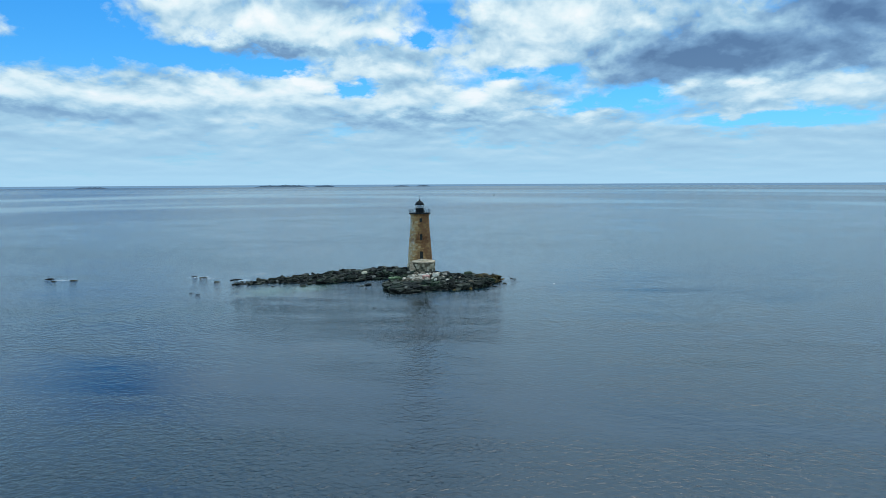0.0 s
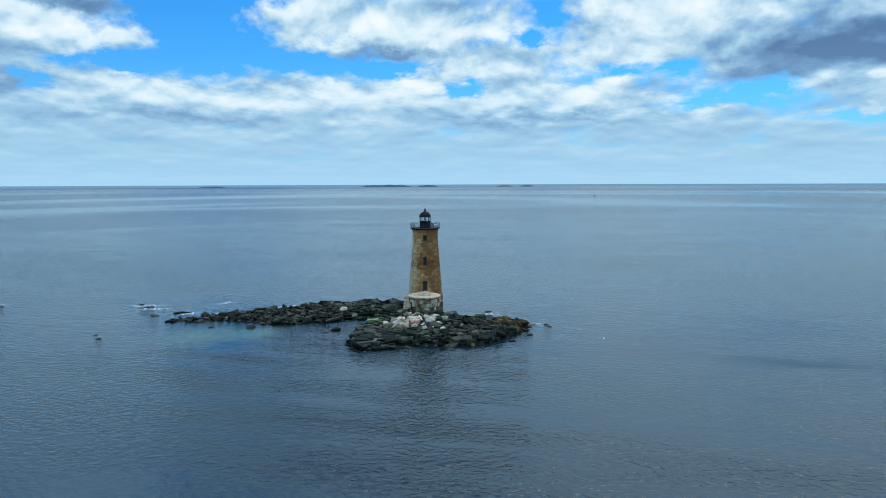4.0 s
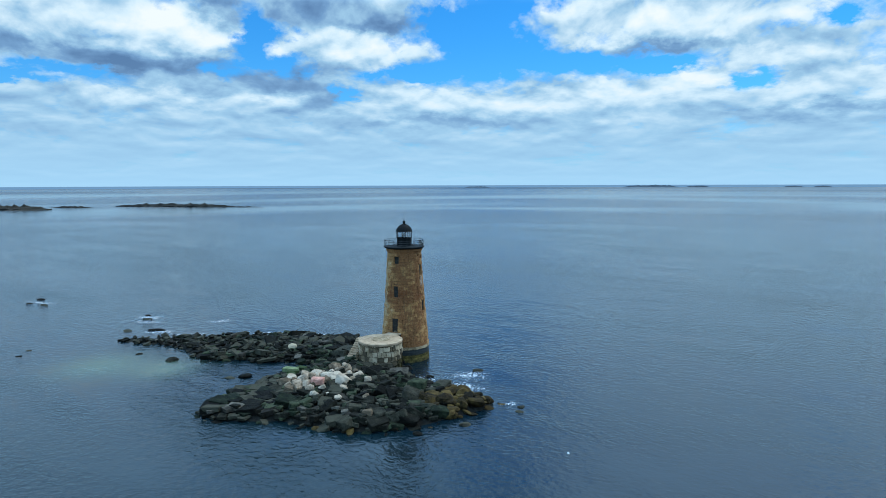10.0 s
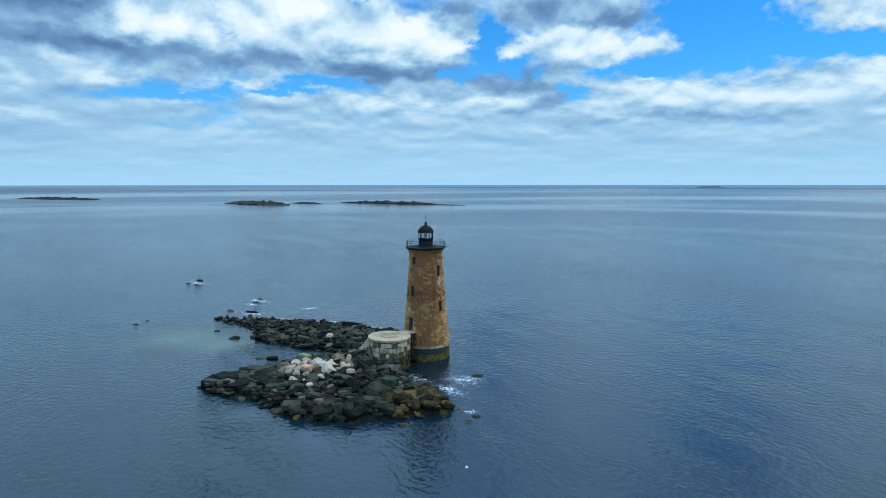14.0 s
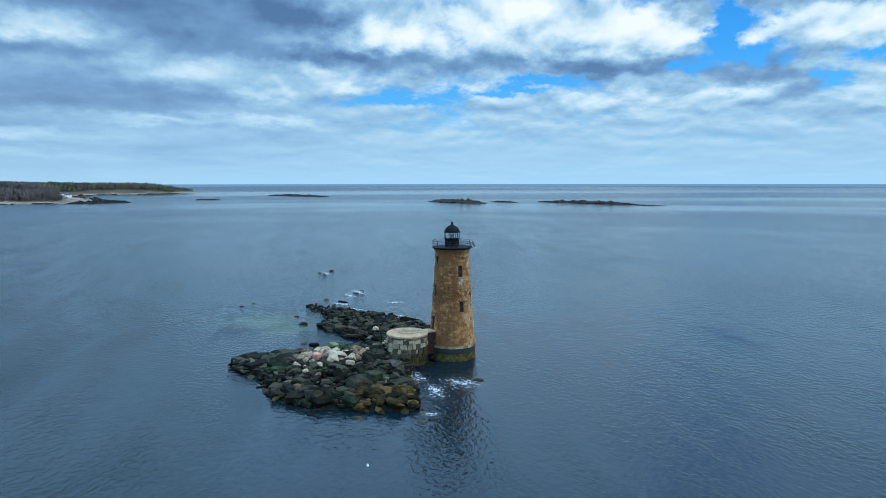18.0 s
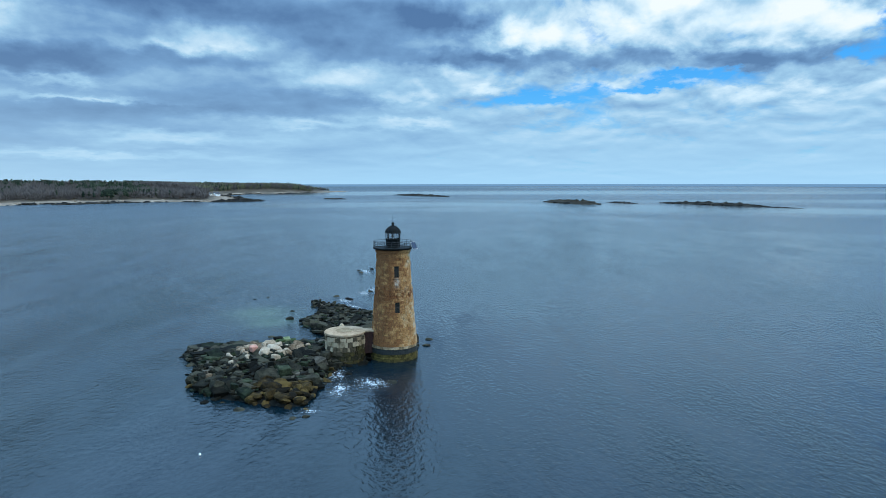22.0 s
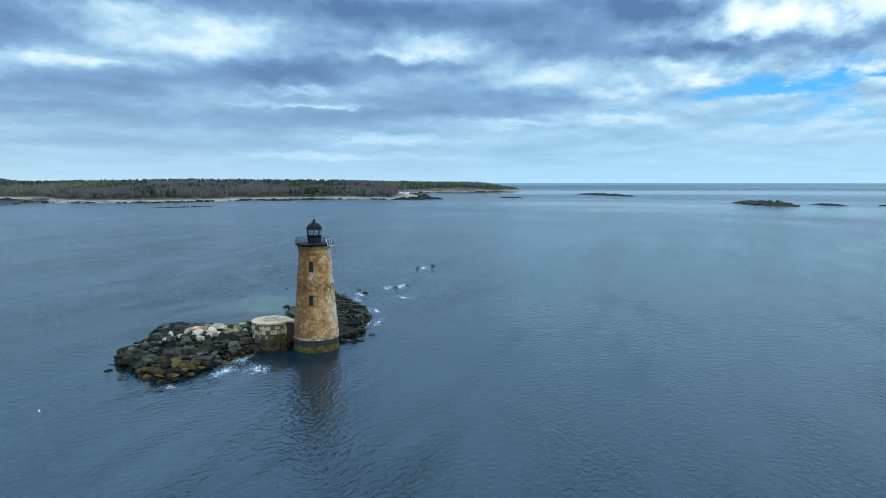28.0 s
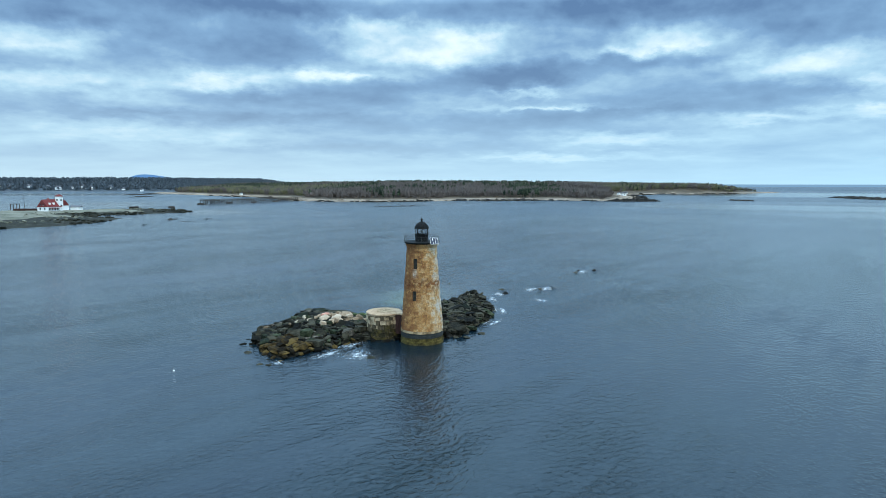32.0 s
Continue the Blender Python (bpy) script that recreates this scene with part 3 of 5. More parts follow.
def rock_shape(seed, square):
    """An angular block: the hull of a boxy cloud of corners. square near 1 gives quarried slabs."""
    rnd = random.Random(seed)
    bm = bmesh.new()
    for sx in (-1, 1):
        for sy in (-1, 1):
            for sz in (-1, 1):
                k = [1 - (1 - square) * rnd.uniform(0.0, 0.75) for _ in range(3)]
                bm.verts.new((0.5 * sx * k[0], 0.5 * sy * k[1], 0.5 * sz * k[2]))
    for _ in range(int(3 + 6 * (1 - square))):
        v = Vector((rnd.gauss(0, 1), rnd.gauss(0, 1), rnd.gauss(0, 1))).normalized()
        bm.verts.new(v * rnd.uniform(0.5, 0.64))
    out = bmesh.ops.convex_hull(bm, input=bm.verts)
    bmesh.ops.delete(bm, geom=[g for g in out["geom_interior"] if isinstance(g, bmesh.types.BMVert)], context="VERTS")
    bmesh.ops.dissolve_limit(bm, angle_limit=radians(9), verts=bm.verts, edges=bm.edges)
    bmesh.ops.bevel(bm, geom=list(bm.edges), offset=0.055, segments=1, affect="EDGES")
    bmesh.ops.triangulate(bm, faces=bm.faces)
    # worn and chipped: each face is broken once and pushed about
    bmesh.ops.subdivide_edges(bm, edges=[e for e in bm.edges if e.calc_length() > 0.12], cuts=1)
    bmesh.ops.triangulate(bm, faces=bm.faces)
    for v in bm.verts:
        k = noise.noise(v.co * 3.1 + Vector((seed * 2.3, 0, 0))) * 0.055 + rnd.uniform(-0.018, 0.018)
        v.co *= 1 + k
    return bm


def round_rock(seed):
    """A worn boulder: a sphere with some flattened sides and a lumpy skin."""
    rnd = random.Random(seed)
    bm = bmesh.new()
    bmesh.ops.create_icosphere(bm, subdivisions=2, radius=0.55)
    cuts = [(Vector((rnd.gauss(0, 1), rnd.gauss(0, 1), rnd.gauss(0, 1))).normalized(), rnd.uniform(0.28, 0.44)) for _ in range(11)]
    for v in bm.verts:
        v.co *= 1 + 0.16 * noise.noise(v.co * 2.2 + Vector((seed * 1.7, 0, 0)))
        for n, d in cuts:
            over = v.co.dot(n) - d
            if over > 0:
                v.co -= n * over * 0.85
    return bm


def rock_meshes(mat, square, seeds, name="boulder"):
    out = []
    for s in seeds:
        bm = rock_shape(s, square) if square > 0.4 else round_rock(s)
        me = bpy.data.meshes.new(name)
        bm.to_mesh(me)
        bm.free()
        me.materials.append(mat)
        out.append(me)
    return out


def joined(name, mat, items, parent=None, label="", category="", smooth=False):
    """One mesh of kind stuff out of many (mesh, pose) pairs."""
    verts, faces, base, cache = [], [], 0, {}
    for me, m in items:
        if me.name not in cache:
            v = np.empty(len(me.vertices) * 3)
            me.vertices.foreach_get("co", v)
            cache[me.name] = (v.reshape(-1, 3), [tuple(p.vertices) for p in me.polygons])
        v, f = cache[me.name]
        a = np.array(m)
        verts.append(v @ a[:3, :3].T + a[:3, 3])
        faces.extend([tuple(k + base for k in q) for q in f])
        base += len(v)
    me = bpy.data.meshes.new(name)
    me.from_pydata(np.concatenate(verts).tolist(), [], faces)
    me.materials.append(mat)
    if smooth:
        me.polygons.foreach_set("use_smooth", [True] * len(me.polygons))
    ob = new(name, me)
    ob.parent = parent
    return tagged(ob, label, category, kind="stuff")


def scatter(poly, spacing, seed, keep):
    rnd = np.random.RandomState(seed)
    lo, hi = poly.min(0) - 1, poly.max(0) + 1
    pts = np.array([(x, y) for y in np.arange(lo[1], hi[1], spacing) for x in np.arange(lo[0], hi[0], spacing)])
    pts = pts + rnd.uniform(-0.5, 0.5, pts.shape) * spacing
    return pts[keep(pts)]


DRUM = (2.0, -8.13)


def make_ledge():
    ledge = thing("rock_ledge", "low ledge of tumbled dark granite blocks in the sea", "rock ledge", kind="structure")
    make_bedrock(ledge)
    rnd = random.Random(5)
    slabs = {k: rock_meshes(k, 0.68, range(20, 32)) for k in (ROCK, GREEN, TAN)}
    slabs[WEED] = rock_meshes(WEED, 0.35, range(30, 38))
    lumps = {k: rock_meshes(k, 0.58, range(40, 50)) for k in (ROCK, GREEN, TAN)}
    lumps[WEED] = slabs[WEED]

    def free(p):
        return (np.hypot(p[:, 0] - DRUM[0], p[:, 1] - DRUM[1]) > 3.9) & (np.hypot(p[:, 0], p[:, 1]) > 4.6)
    near = scatter(ROCKY, 1.16, 11, lambda p: (inland_distance(ROCKY, p) > 0.9) & free(p))
    shore = scatter(ROCKY, 1.0, 17, lambda p: (abs(inland_distance(ROCKY, p) - 0.5) < 0.6) & free(p))
    extra = scatter(ROCKY, 1.25, 23, lambda p: (inland_distance(ROCKY, p) > 1.2) & free(p))
    count, rest = 0, {ROCK: [], GREEN: [], WEED: [], TAN: []}
    for layer, pts in enumerate((near, shore, extra)):
        heights = ledge_height(pts)
        for (x, y), h in zip(pts, heights):
            mole = x > -9 and y < -9.5
            tail = x < -27
            if (tail and rnd.random() < 0.42) or (-27 < x < -18 and rnd.random() < 0.15):
                continue
            big = 0.72 * math.exp(rnd.gauss(0, 0.34)) * (1.0 if layer == 0 else 0.58)
            big = min(big, 1.6) * (0.7 if tail else 1.0)
            if not mole:
                # the tail is of long low slabs, lying half on one another
                big *= 1.12
            if mole and x < 4 and y < -27 and layer == 0:
                big *= 1.2
            sx, sy, sz = 2.25 * big, 1.5 * big * rnd.uniform(0.75, 1.2), 0.85 * big * rnd.uniform(0.75, 1.3)
            paved = mole and x < 5 and y < -19
            if paved and layer == 2 and rnd.random() < 0.75:
                continue
            if paved:
                sx, sy, sz = sx * 1.05, sy * 1.1, min(sz, 0.9) * 0.85
            if not mole and layer == 0:
                sx, sz = sx * 1.2, sz * 0.75
            if layer == 2:
                h += 0.22
            mat = ROCK
            low = h + 0.3 < 0.55
            if x > 17.5 and y > -18.5 and (low or rnd.random() < 0.85):
                mat = WEED
            elif low and x > 8 and rnd.random() < 0.4:
                mat = WEED
            elif rnd.random() < (0.45 if -12 < x < 3 and -19 < y < -9 else 0.18 if mole else 0.09):
                mat = GREEN
            elif not low and rnd.random() < 0.08:
                mat = TAN
            if mat is WEED:
                if x > 17.5 and layer and rnd.random() < 0.6:
                    continue
                sx, sy, sz = sx * 1.3, sy * 1.5, sz * 1.5
            slab = paved or rnd.random() < (0.6 if mole else 0.5)
            lean = 4 if paved else 11 if slab else 16
            m = pose(x, y, h + 0.06 * sz, rnd.gauss(0, lean), rnd.gauss(0, lean), rnd.gauss(25, 45) if mole else rnd.uniform(0, 180)) @ Matrix.Diagonal((sx, sy, sz, 1))
            me = rnd.choice((slabs if slab else lumps)[mat])
            if mole and count < 290 and layer == 0:
                ob = new("boulder", me)
                ob.parent, ob.matrix_basis = ledge, m
                count += 1
            else:
                rest[mat].append((me, m))
    for mat, word in ((ROCK, "tumbled dark granite blocks"), (GREEN, "algae-greened granite blocks"), (WEED, "brown weed-covered rocks at the waterline"), (TAN, "paler brownish granite blocks")):
        joined("blocks", mat, rest[mat], ledge, word)


make_ledge()


def loose_rock(name, x, y, sx, sy, sz, turn, mat, label, category, group="", z=0.0, seed=1, square=0.5):
    me = rock_meshes(mat, square, [seed], name)[0]
    ob = new(name, me)
    ob.matrix_world = pose(x, y, z, 0, 0, turn) @ Matrix.Diagonal((sx, sy, sz, 1))
    return tagged(ob, label, category, group)


def make_pale_pile():
    rnd = random.Random(9)
    pts = []
    while len(pts) < 48:
        u, v = rnd.uniform(0, 1), rnd.gauss(0, 1)
        if len(pts) > 39:
            p = (7 + rnd.gauss(0, 5), -22 + rnd.gauss(0, 3.5))
        else:
            p = (0.6 + 4.2 * u + 1.25 * v, -26.2 + 10.0 * u - 0.7 * v + 3.0 * max(v, 0) * 0.2)
        if all(math.hypot(p[0] - q[0], p[1] - q[1]) > 1.12 for q in pts) and inland_distance(ROCKY, [p])[0] > 2:
            pts.append(p)
    hs = ledge_height(pts)
    shapes = rock_meshes(PALE, 0.35, range(60, 67), "pale_boulder") + rock_meshes(PALE, 0.5, range(67, 72), "pale_boulder")
    for (x, y), h in zip(pts, hs):
        s = (1.02 if math.hypot(x - 3, y + 21) < 6 else 0.72) * math.exp(rnd.gauss(0, 0.26))
        ob = new("pale_boulder", rnd.choice(shapes))
        ob.matrix_world = pose(x, y, h + 0.42, rnd.gauss(0, 15), rnd.gauss(0, 15), rnd.uniform(0, 180)) @ Matrix.Diagonal((1.5 * s, 1.15 * s, 1.0 * s, 1))
        tagged(ob, "pale rounded granite boulder in the pile on the ledge", "boulder", "pile of pale boulders")
    loose_rock("pale_boulder", -15.3, -11.6, 1.8, 1.3, 1.1, 30, RUBBLE, "single pale granite boulder among dark slabs", "boulder", "", 1.7, 66, 0.35)
    loose_rock("pink_boulder", 4.3, -23.1, 2.0, 1.5, 1.1, 35, PINK, "pink granite boulder among paler ones", "boulder", "pile of pale boulders", 2.45, 71)
    loose_rock("green_boulder", 15.5, -15.1, 2.6, 2.3, 1.7, 20, GREEN, "large squarish boulder green with algae", "boulder", "", 2.0, 72)


make_pale_pile()
for i, (x, y, sx, sy, turn) in enumerate([(-5.4, -20.0, 2.6, 1.3, 20), (-3.9, -20.7, 1.8, 1.2, 50), (-4.6, -18.6, 1.6, 1.0, 10), (-3.0, -21.8, 1.3, 1.0, 80)]):
    loose_rock("mossy_slab", x, y, sx, sy, 0.7, turn, MOSS, "flat slab bright green with moss by the inlet", "rock", "mossy slabs by the inlet", 1.55, 140 + i, 0.7)
buoy = thing("pot_buoy", "small white fishing buoy floating off the ledge", "buoy", (39.8, -18.2, 0))
part("float", turned([(0.04, -0.2), (0.12, -0.1), (0.14, 0.03), (0.10, 0.12), (0.03, 0.16)], 14), WHITE, buoy)
part("spindle", rodded((0, 0, 0.13), (0, 0, 0.3), 0.015), WHITE, buoy)
for i, (x, y, sx, sy, sz, turn) in enumerate([
        (-101, -19.5, 3.4, 1.5, 1.2, 20), (-110, -17, 4.4, 1.6, 1.7, 15), (-106, -21, 2.2, 1.2, 0.8, 50), (-65, -12, 3.6, 1.6, 1.3, 25),
        (-68.5, -10, 2.4, 1.4, 1.1, 0), (-53, -16, 5.6, 1.7, 1.5, 28), (-57, -20, 2.6, 1.7, 1.4, 10), (-38, -27, 1.7, 1.3, 0.9, 0),
        (-30, -25.5, 3.0, 1.9, 1.9, 60), (-12, -23.5, 2.9, 2.1, 2.0, 30), (-13.5, -25.2, 2.6, 1.3, 1.1, 10), (-53, -40.5, 1.6, 1.0, 0.6, 0),
        (-56, -38, 1.2, 1.0, 0.5, 0), (14.5, 1.0, 2.6, 1.5, 0.8, 40), (28.3, -9, 1.8, 1.0, 0.7, 30), (29, -10.6, 1.5, 1.0, 0.6, 0),
        (23.2, -24.2, 1.7, 1.3, 0.9, 0), (-11.5, 5.8, 2.2, 1.6, 1.1, 10), (26, -18.5, 2.2, 1.4, 1.1, 70), (10.5, -6.2, 2.0, 1.3, 1.2, 20),
        (-7, 5.4, 1.6, 1.4, 1.3, 0)]):
    loose_rock("sea_rock", x, y, sx * 0.8, sy, sz * 0.5, turn, ROCK, "dark wet rock breaking the water off the ledge", "rock", "rocks awash round the ledge", 0.0, 100 + i, 0.3)


# ---- the landing drum ----
def ring_block(r0, r1, a0, a1, z0, z1, n=2, gap=0.0):
    """A block of a ring wall, with its faces a little inside its bounds."""
    verts, faces = [], []
    for i in range(n + 1):
        a = a0 + (a1 - a0) * i / n
        c, s = math.cos(a), math.sin(a)
        verts += [(r0 * c, r0 * s, z0), (r1 * c, r1 * s, z0), (r1 * c, r1 * s, z1), (r0 * c, r0 * s, z1)]
    for i in range(n):
        p, q = 4 * i, 4 * i + 4
        faces += [(p + 1, q + 1, q + 2, p + 2), (p + 2, q + 2, q + 3, p + 3), (p, q, q + 1, p + 1)]
    e = 4 * n
    faces += [(0, 1, 2, 3), (e + 3, e + 2, e + 1, e)]
    return verts, faces


def make_drum():
    cx, cy = DRUM
    drum = thing("landing_drum", "round rubble-stone landing platform with a pale concrete top", "stone platform", (cx, cy, 0), kind="")
    part("core", turned([(3.2, -1.0), (3.2, 4.6)], 40), MORTAR, drum)
    cap = turned([(3.4, 4.62), (3.5, 4.68), (3.5, 4.93), (3.42, 5.0)], 48)
    part("cap", cap, CAP, drum, "worn pale concrete cap")
    bm = turned([(1.5, 5.0), (1.5, 5.05), (1.15, 5.07), (1.1, 5.03)], 24)
    part("ring_curb", bm, RUBBLE, drum, "broken stone ring on the cap")
    rnd = random.Random(3)
    z = -0.5
    while z < 4.55:
        h = min(rnd.uniform(0.45, 0.85), 4.62 - z)
        if 4.62 - z - h < 0.2:
            h = 4.62 - z
        a = rnd.uniform(0, 1)
        end = a + 2 * math.pi
        while a < end - 0.02:
            w = rnd.uniform(0.42, 1.25) / 3.45
            if end - a - w < 0.14:
                w = end - a
            jut = rnd.uniform(-0.08, 0.06)
            v, f = ring_block(3.0, 3.42 + jut, a + 0.016, a + w - 0.016, z + 0.045, z + h - rnd.uniform(0.02, 0.08))
            v = [(x + rnd.uniform(-0.05, 0.05), y + rnd.uniform(-0.05, 0.05), q + rnd.uniform(-0.13, 0.13)) for x, y, q in v]
            me = mesh_of("stone", v, f, WETSTONE if z + h * 0.5 < 2.0 + 0.5 * math.sin(a * 2) else RUBBLE)
            ob = new("stone", me)
            ob.parent = drum
            a += w
        z += h
    # stone stair on the west side, running down southward beside the drum
    stair = thing("stone_stair", "worn yellowish stone steps up the side of the platform", "stair", (cx - 3.55, cy - 0.9, 0), -78)
    part("landing", boxed(-0.45, 0.1, 4.62, 1.3, 1.7, 0.22, bevel=0.03), CAP, stair, "pale landing slab")
    for i in range(8):
        top = 4.46 - 0.26 * i
        part("step", boxed(0.36 + 0.33 * i, 0.1, top - 0.13, 0.40, 1.5, 0.26, bevel=0.025), CAP, stair)
    for i in range(9):
        z = 0.2 + 0.48 * i
        reach = min(2.9, max(0.4, (4.45 - z - 0.48) / 0.26 * 0.33 + 0.30))
        n = max(1, round((reach + 1.0) / 0.8))
        w = (reach + 1.0) / n
        for y in (-0.50, 0.10, 0.70):
            for j in range(n):
                jut = rnd.uniform(-0.05, 0.05)
                part("flank_stone", boxed(-1.0 + w * (j + 0.5), y + (jut if y else 0), z + 0.24, w - 0.04, 0.58, 0.44, bevel=0.04), LIMEWASH if z > 1.4 else WETSTONE, stair)
    # rusted steel bulkhead between platform and tower, with a slab bridge to the door
    gap = thing("bridge", "short concrete slab bridge with rusted steel plates below", "bridge", (0, 0, 0))
    d = Vector((-DRUM[0], -DRUM[1])).normalized()
    ang = math.degrees(math.atan2(d[1], d[0]))
    mid = Vector(DRUM) + d * 3.95
    part("slab", boxed(mid[0], mid[1], 4.86, 1.9, 2.3, 0.24, ang, 0.03), CAP, gap)
    side = Vector((-d[1], d[0]))
    for k in (-1, 1):
        q = mid + side * (1.0 * k)
        part("plate", boxed(q[0], q[1], 2.9, 1.6, 0.12, 3.7, ang), RUST, gap, "rusted steel plate")
        for j in (-0.7, 0.0, 0.7):
            w = q + d * j + side * (0.1 * k)
            part("stiffener", boxed(w[0], w[1], 2.9, 0.12, 0.12, 3.7, ang), RUST, gap)


make_drum()


# ---- the lighthouse ----
def tower_radius(z):
    return 2.80 + 1.17 * max(0.0, (18.3 - z) / 15.6) ** 1.25


EAST, SOUTH = radians(16), radians(-76)
OPENINGS = [("window", EAST, 15.1, 0.80, 1.95), ("window", EAST, 9.12, 0.80, 1.85), ("window", SOUTH, 16.9, 0.80, 1.25),
            ("window", SOUTH, 11.7, 0.80, 1.85), ("door", SOUTH, 6.15, 1.05, 2.35)]


def make_lighthouse():
    tower = thing("lighthouse", "tapering granite lighthouse tower stained orange, with a black lantern", "lighthouse")
    prof = [(tower_radius(z) - 0.34, z) for z in np.linspace(2.4, 18.3, 20)]
    part("core", turned(prof, 64), MORTAR, tower)
    part("foundation", turned([(4.06, -2.0), (4.10, 0.0), (4.10, 0.62), (4.02, 0.66), (4.02, 1.22), (3.96, 1.26)], 64), YELLOWED, tower, "wet foundation yellow-brown with algae")
    part("tide_band", turned([(4.0, 1.2), (4.04, 1.26), (4.02, 1.72), (3.98, 1.76), (3.90, 2.12), (3.8, 2.13)], 64), BAND, tower, "black tide-stained course")
    rnd = random.Random(21)
    count, stuff = 0, []
    # one bleached course above the dark band
    z, course = 2.12, 0
    edges = list(np.linspace(2.12, 17.95, 36))
    for k, (z0, z1) in enumerate(zip(edges, edges[1:])):
        r = tower_radius((z0 + z1) / 2)
        spans = []
        for kind, at, mid, w, h in OPENINGS:
            if z1 > mid - h / 2 + 0.05 and z0 < mid + h / 2 - 0.05:
                spans.append((at - w / 2 / r, at + w / 2 / r))
        spans.sort()
        runs = []
        if spans:
            for i, (lo, hi) in enumerate(spans):
                nxt = spans[(i + 1) % len(spans)][0] + (2 * math.pi if i + 1 == len(spans) else 0)
                runs.append((hi, nxt))
        else:
            s = rnd.uniform(0, 0.3)
            runs = [(s, s + 2 * math.pi)]
        for lo, hi in runs:
            n = max(1, round((hi - lo) * r / 0.88))
            cuts = [lo + (hi - lo) * (i + (rnd.uniform(-0.22, 0.22) if 0 < i < n else 0)) / n for i in range(n + 1)]
            for a0, a1 in zip(cuts, cuts[1:]):
                rough = 0.10 if 10.2 < z0 < 12.3 else 0.06
                jut = rnd.uniform(-rough, rough)
                inset = 0.017 / r
                r0, r1 = tower_radius(z0) - 0.45, r + jut
                v, f = ring_block(r0, r1, a0 + inset, a1 - inset, z0 + 0.017, z1 - 0.017)
                # the face follows the batter, and is rock-faced: its middle stands proud
                vv = []
                for i, (x, y, q) in enumerate(v):
                    rr = math.hypot(x, y)
                    if rr > r - 0.2:
                        s = (tower_radius(q) + jut + (0.05 if 4 <= i < 8 else 0.0)) / rr
                        x, y = x * s, y * s
                    vv.append((x, y, q))
                me = mesh_of("stone_block", vv, f, LIMEWASH if k < 1 else GRANITE)
                a = math.degrees((a0 + a1) / 2) % 360
                a = a - 360 if a > 180 else a
                if -50 < a < 62 and z0 < 12.9 and count < 298:
                    ob = new("stone_block", me)
                    ob.parent = tower
                    count += 1
                else:
                    stuff.append((me, k))
    for mat, rows in ((LIMEWASH, [m for m, k in stuff if k < 1]), (GRANITE, [m for m, k in stuff if k >= 1])):
        joined("stonework", mat, [(m, Matrix()) for m in rows], tower, "courses of rock-faced granite")
    part("cornice", turned([(2.70, 17.95), (2.84, 17.97), (2.88, 18.30), (3.02, 18.34), (3.06, 18.70), (2.7, 18.72)], 64), GRANITE, tower, "projecting stone cornice")
    for kind, at, mid, w, h in OPENINGS:
        r = tower_radius(mid)
        c, s = math.cos(at), math.sin(at)
        deg = math.degrees(at)
        leaf = part(kind, boxed(c * (r - 0.30), s * (r - 0.30), mid, 0.07, w, h, deg), BOARD, tower, "boarded grey opening" if kind == "window" else "grey wooden door")
        for k in (-1, 1):
            ox, oy = -s * k * (w / 2 - 0.05), c * k * (w / 2 - 0.05)
            part("jamb", boxed(c * (r - 0.25) + ox, s * (r - 0.25) + oy, mid, 0.09, 0.1, h, deg), TIMBER, leaf)
        part("mullion", boxed(c * (r - 0.255), s * (r - 0.255), mid, 0.05, w - 0.2, 0.08, deg), TIMBER, leaf)
        part("sill", boxed(c * (r - 0.10), s * (r - 0.10), mid - h / 2 - 0.09, 0.40, w + 0.3, 0.2, deg, 0.02), GRANITE, tower)
        part("lintel", boxed(c * (tower_radius(mid + h / 2) - 0.13), s * (tower_radius(mid + h / 2) - 0.13), mid + h / 2 + 0.13, 0.36, w + 0.4, 0.28, deg, 0.02), GRANITE, tower)
    # gallery
    deck = part("gallery_deck", turned([(3.04, 18.72), (3.36, 18.84), (3.40, 18.88), (3.40, 19.02), (3.34, 19.05)], 48), IRON, tower, "black iron gallery deck")
    n = 18
    for i in range(n):
        a = 2 * math.pi * i / n
        x, y = 3.30 * math.cos(a), 3.30 * math.sin(a)
        part("rail_post", rodded((x, y, 19.04), (x, y, 20.12), 0.032), RAIL, deck)
    for z in (19.40, 19.75, 20.10):
        part("rail_bar", hoop(3.30, z, 0.026), RAIL, deck)
    # lantern
    lantern = part("lantern_wall", turned([(1.30, 19.06), (1.30, 19.2), (1.24, 19.22), (1.24, 20.32), (1.34, 20.36), (1.34, 20.46), (1.1, 20.48)], 10), IRON, tower, "black iron lantern wall")
    glass = part("lantern_glazing", turned([(1.22, 20.47), (1.22, 21.46)], 10, closed=False), GLASS, tower)
    for i in range(10):
        a = 2 * math.pi * i / 10
        part("glazing_bar", rodded((1.25 * math.cos(a), 1.25 * math.sin(a), 20.45), (1.25 * math.cos(a), 1.25 * math.sin(a), 21.48), 0.04), IRON, glass)
    part("beacon", turned([(0.12, 20.4), (0.12, 20.75), (0.24, 20.78), (0.28, 20.95), (0.24, 21.15), (0.1, 21.2)], 14), ALU, tower, "small pale optic")
    dome = [(1.38, 21.44), (1.42, 21.50), (1.36, 21.58), (1.28, 21.82), (1.12, 22.10), (0.88, 22.36), (0.58, 22.56), (0.26, 22.68), (0.17, 22.74), (0.17, 22.86), (0.12, 22.90)]
    roof = part("dome", turned(dome, 24), IRON, tower, "black ribbed dome roof")
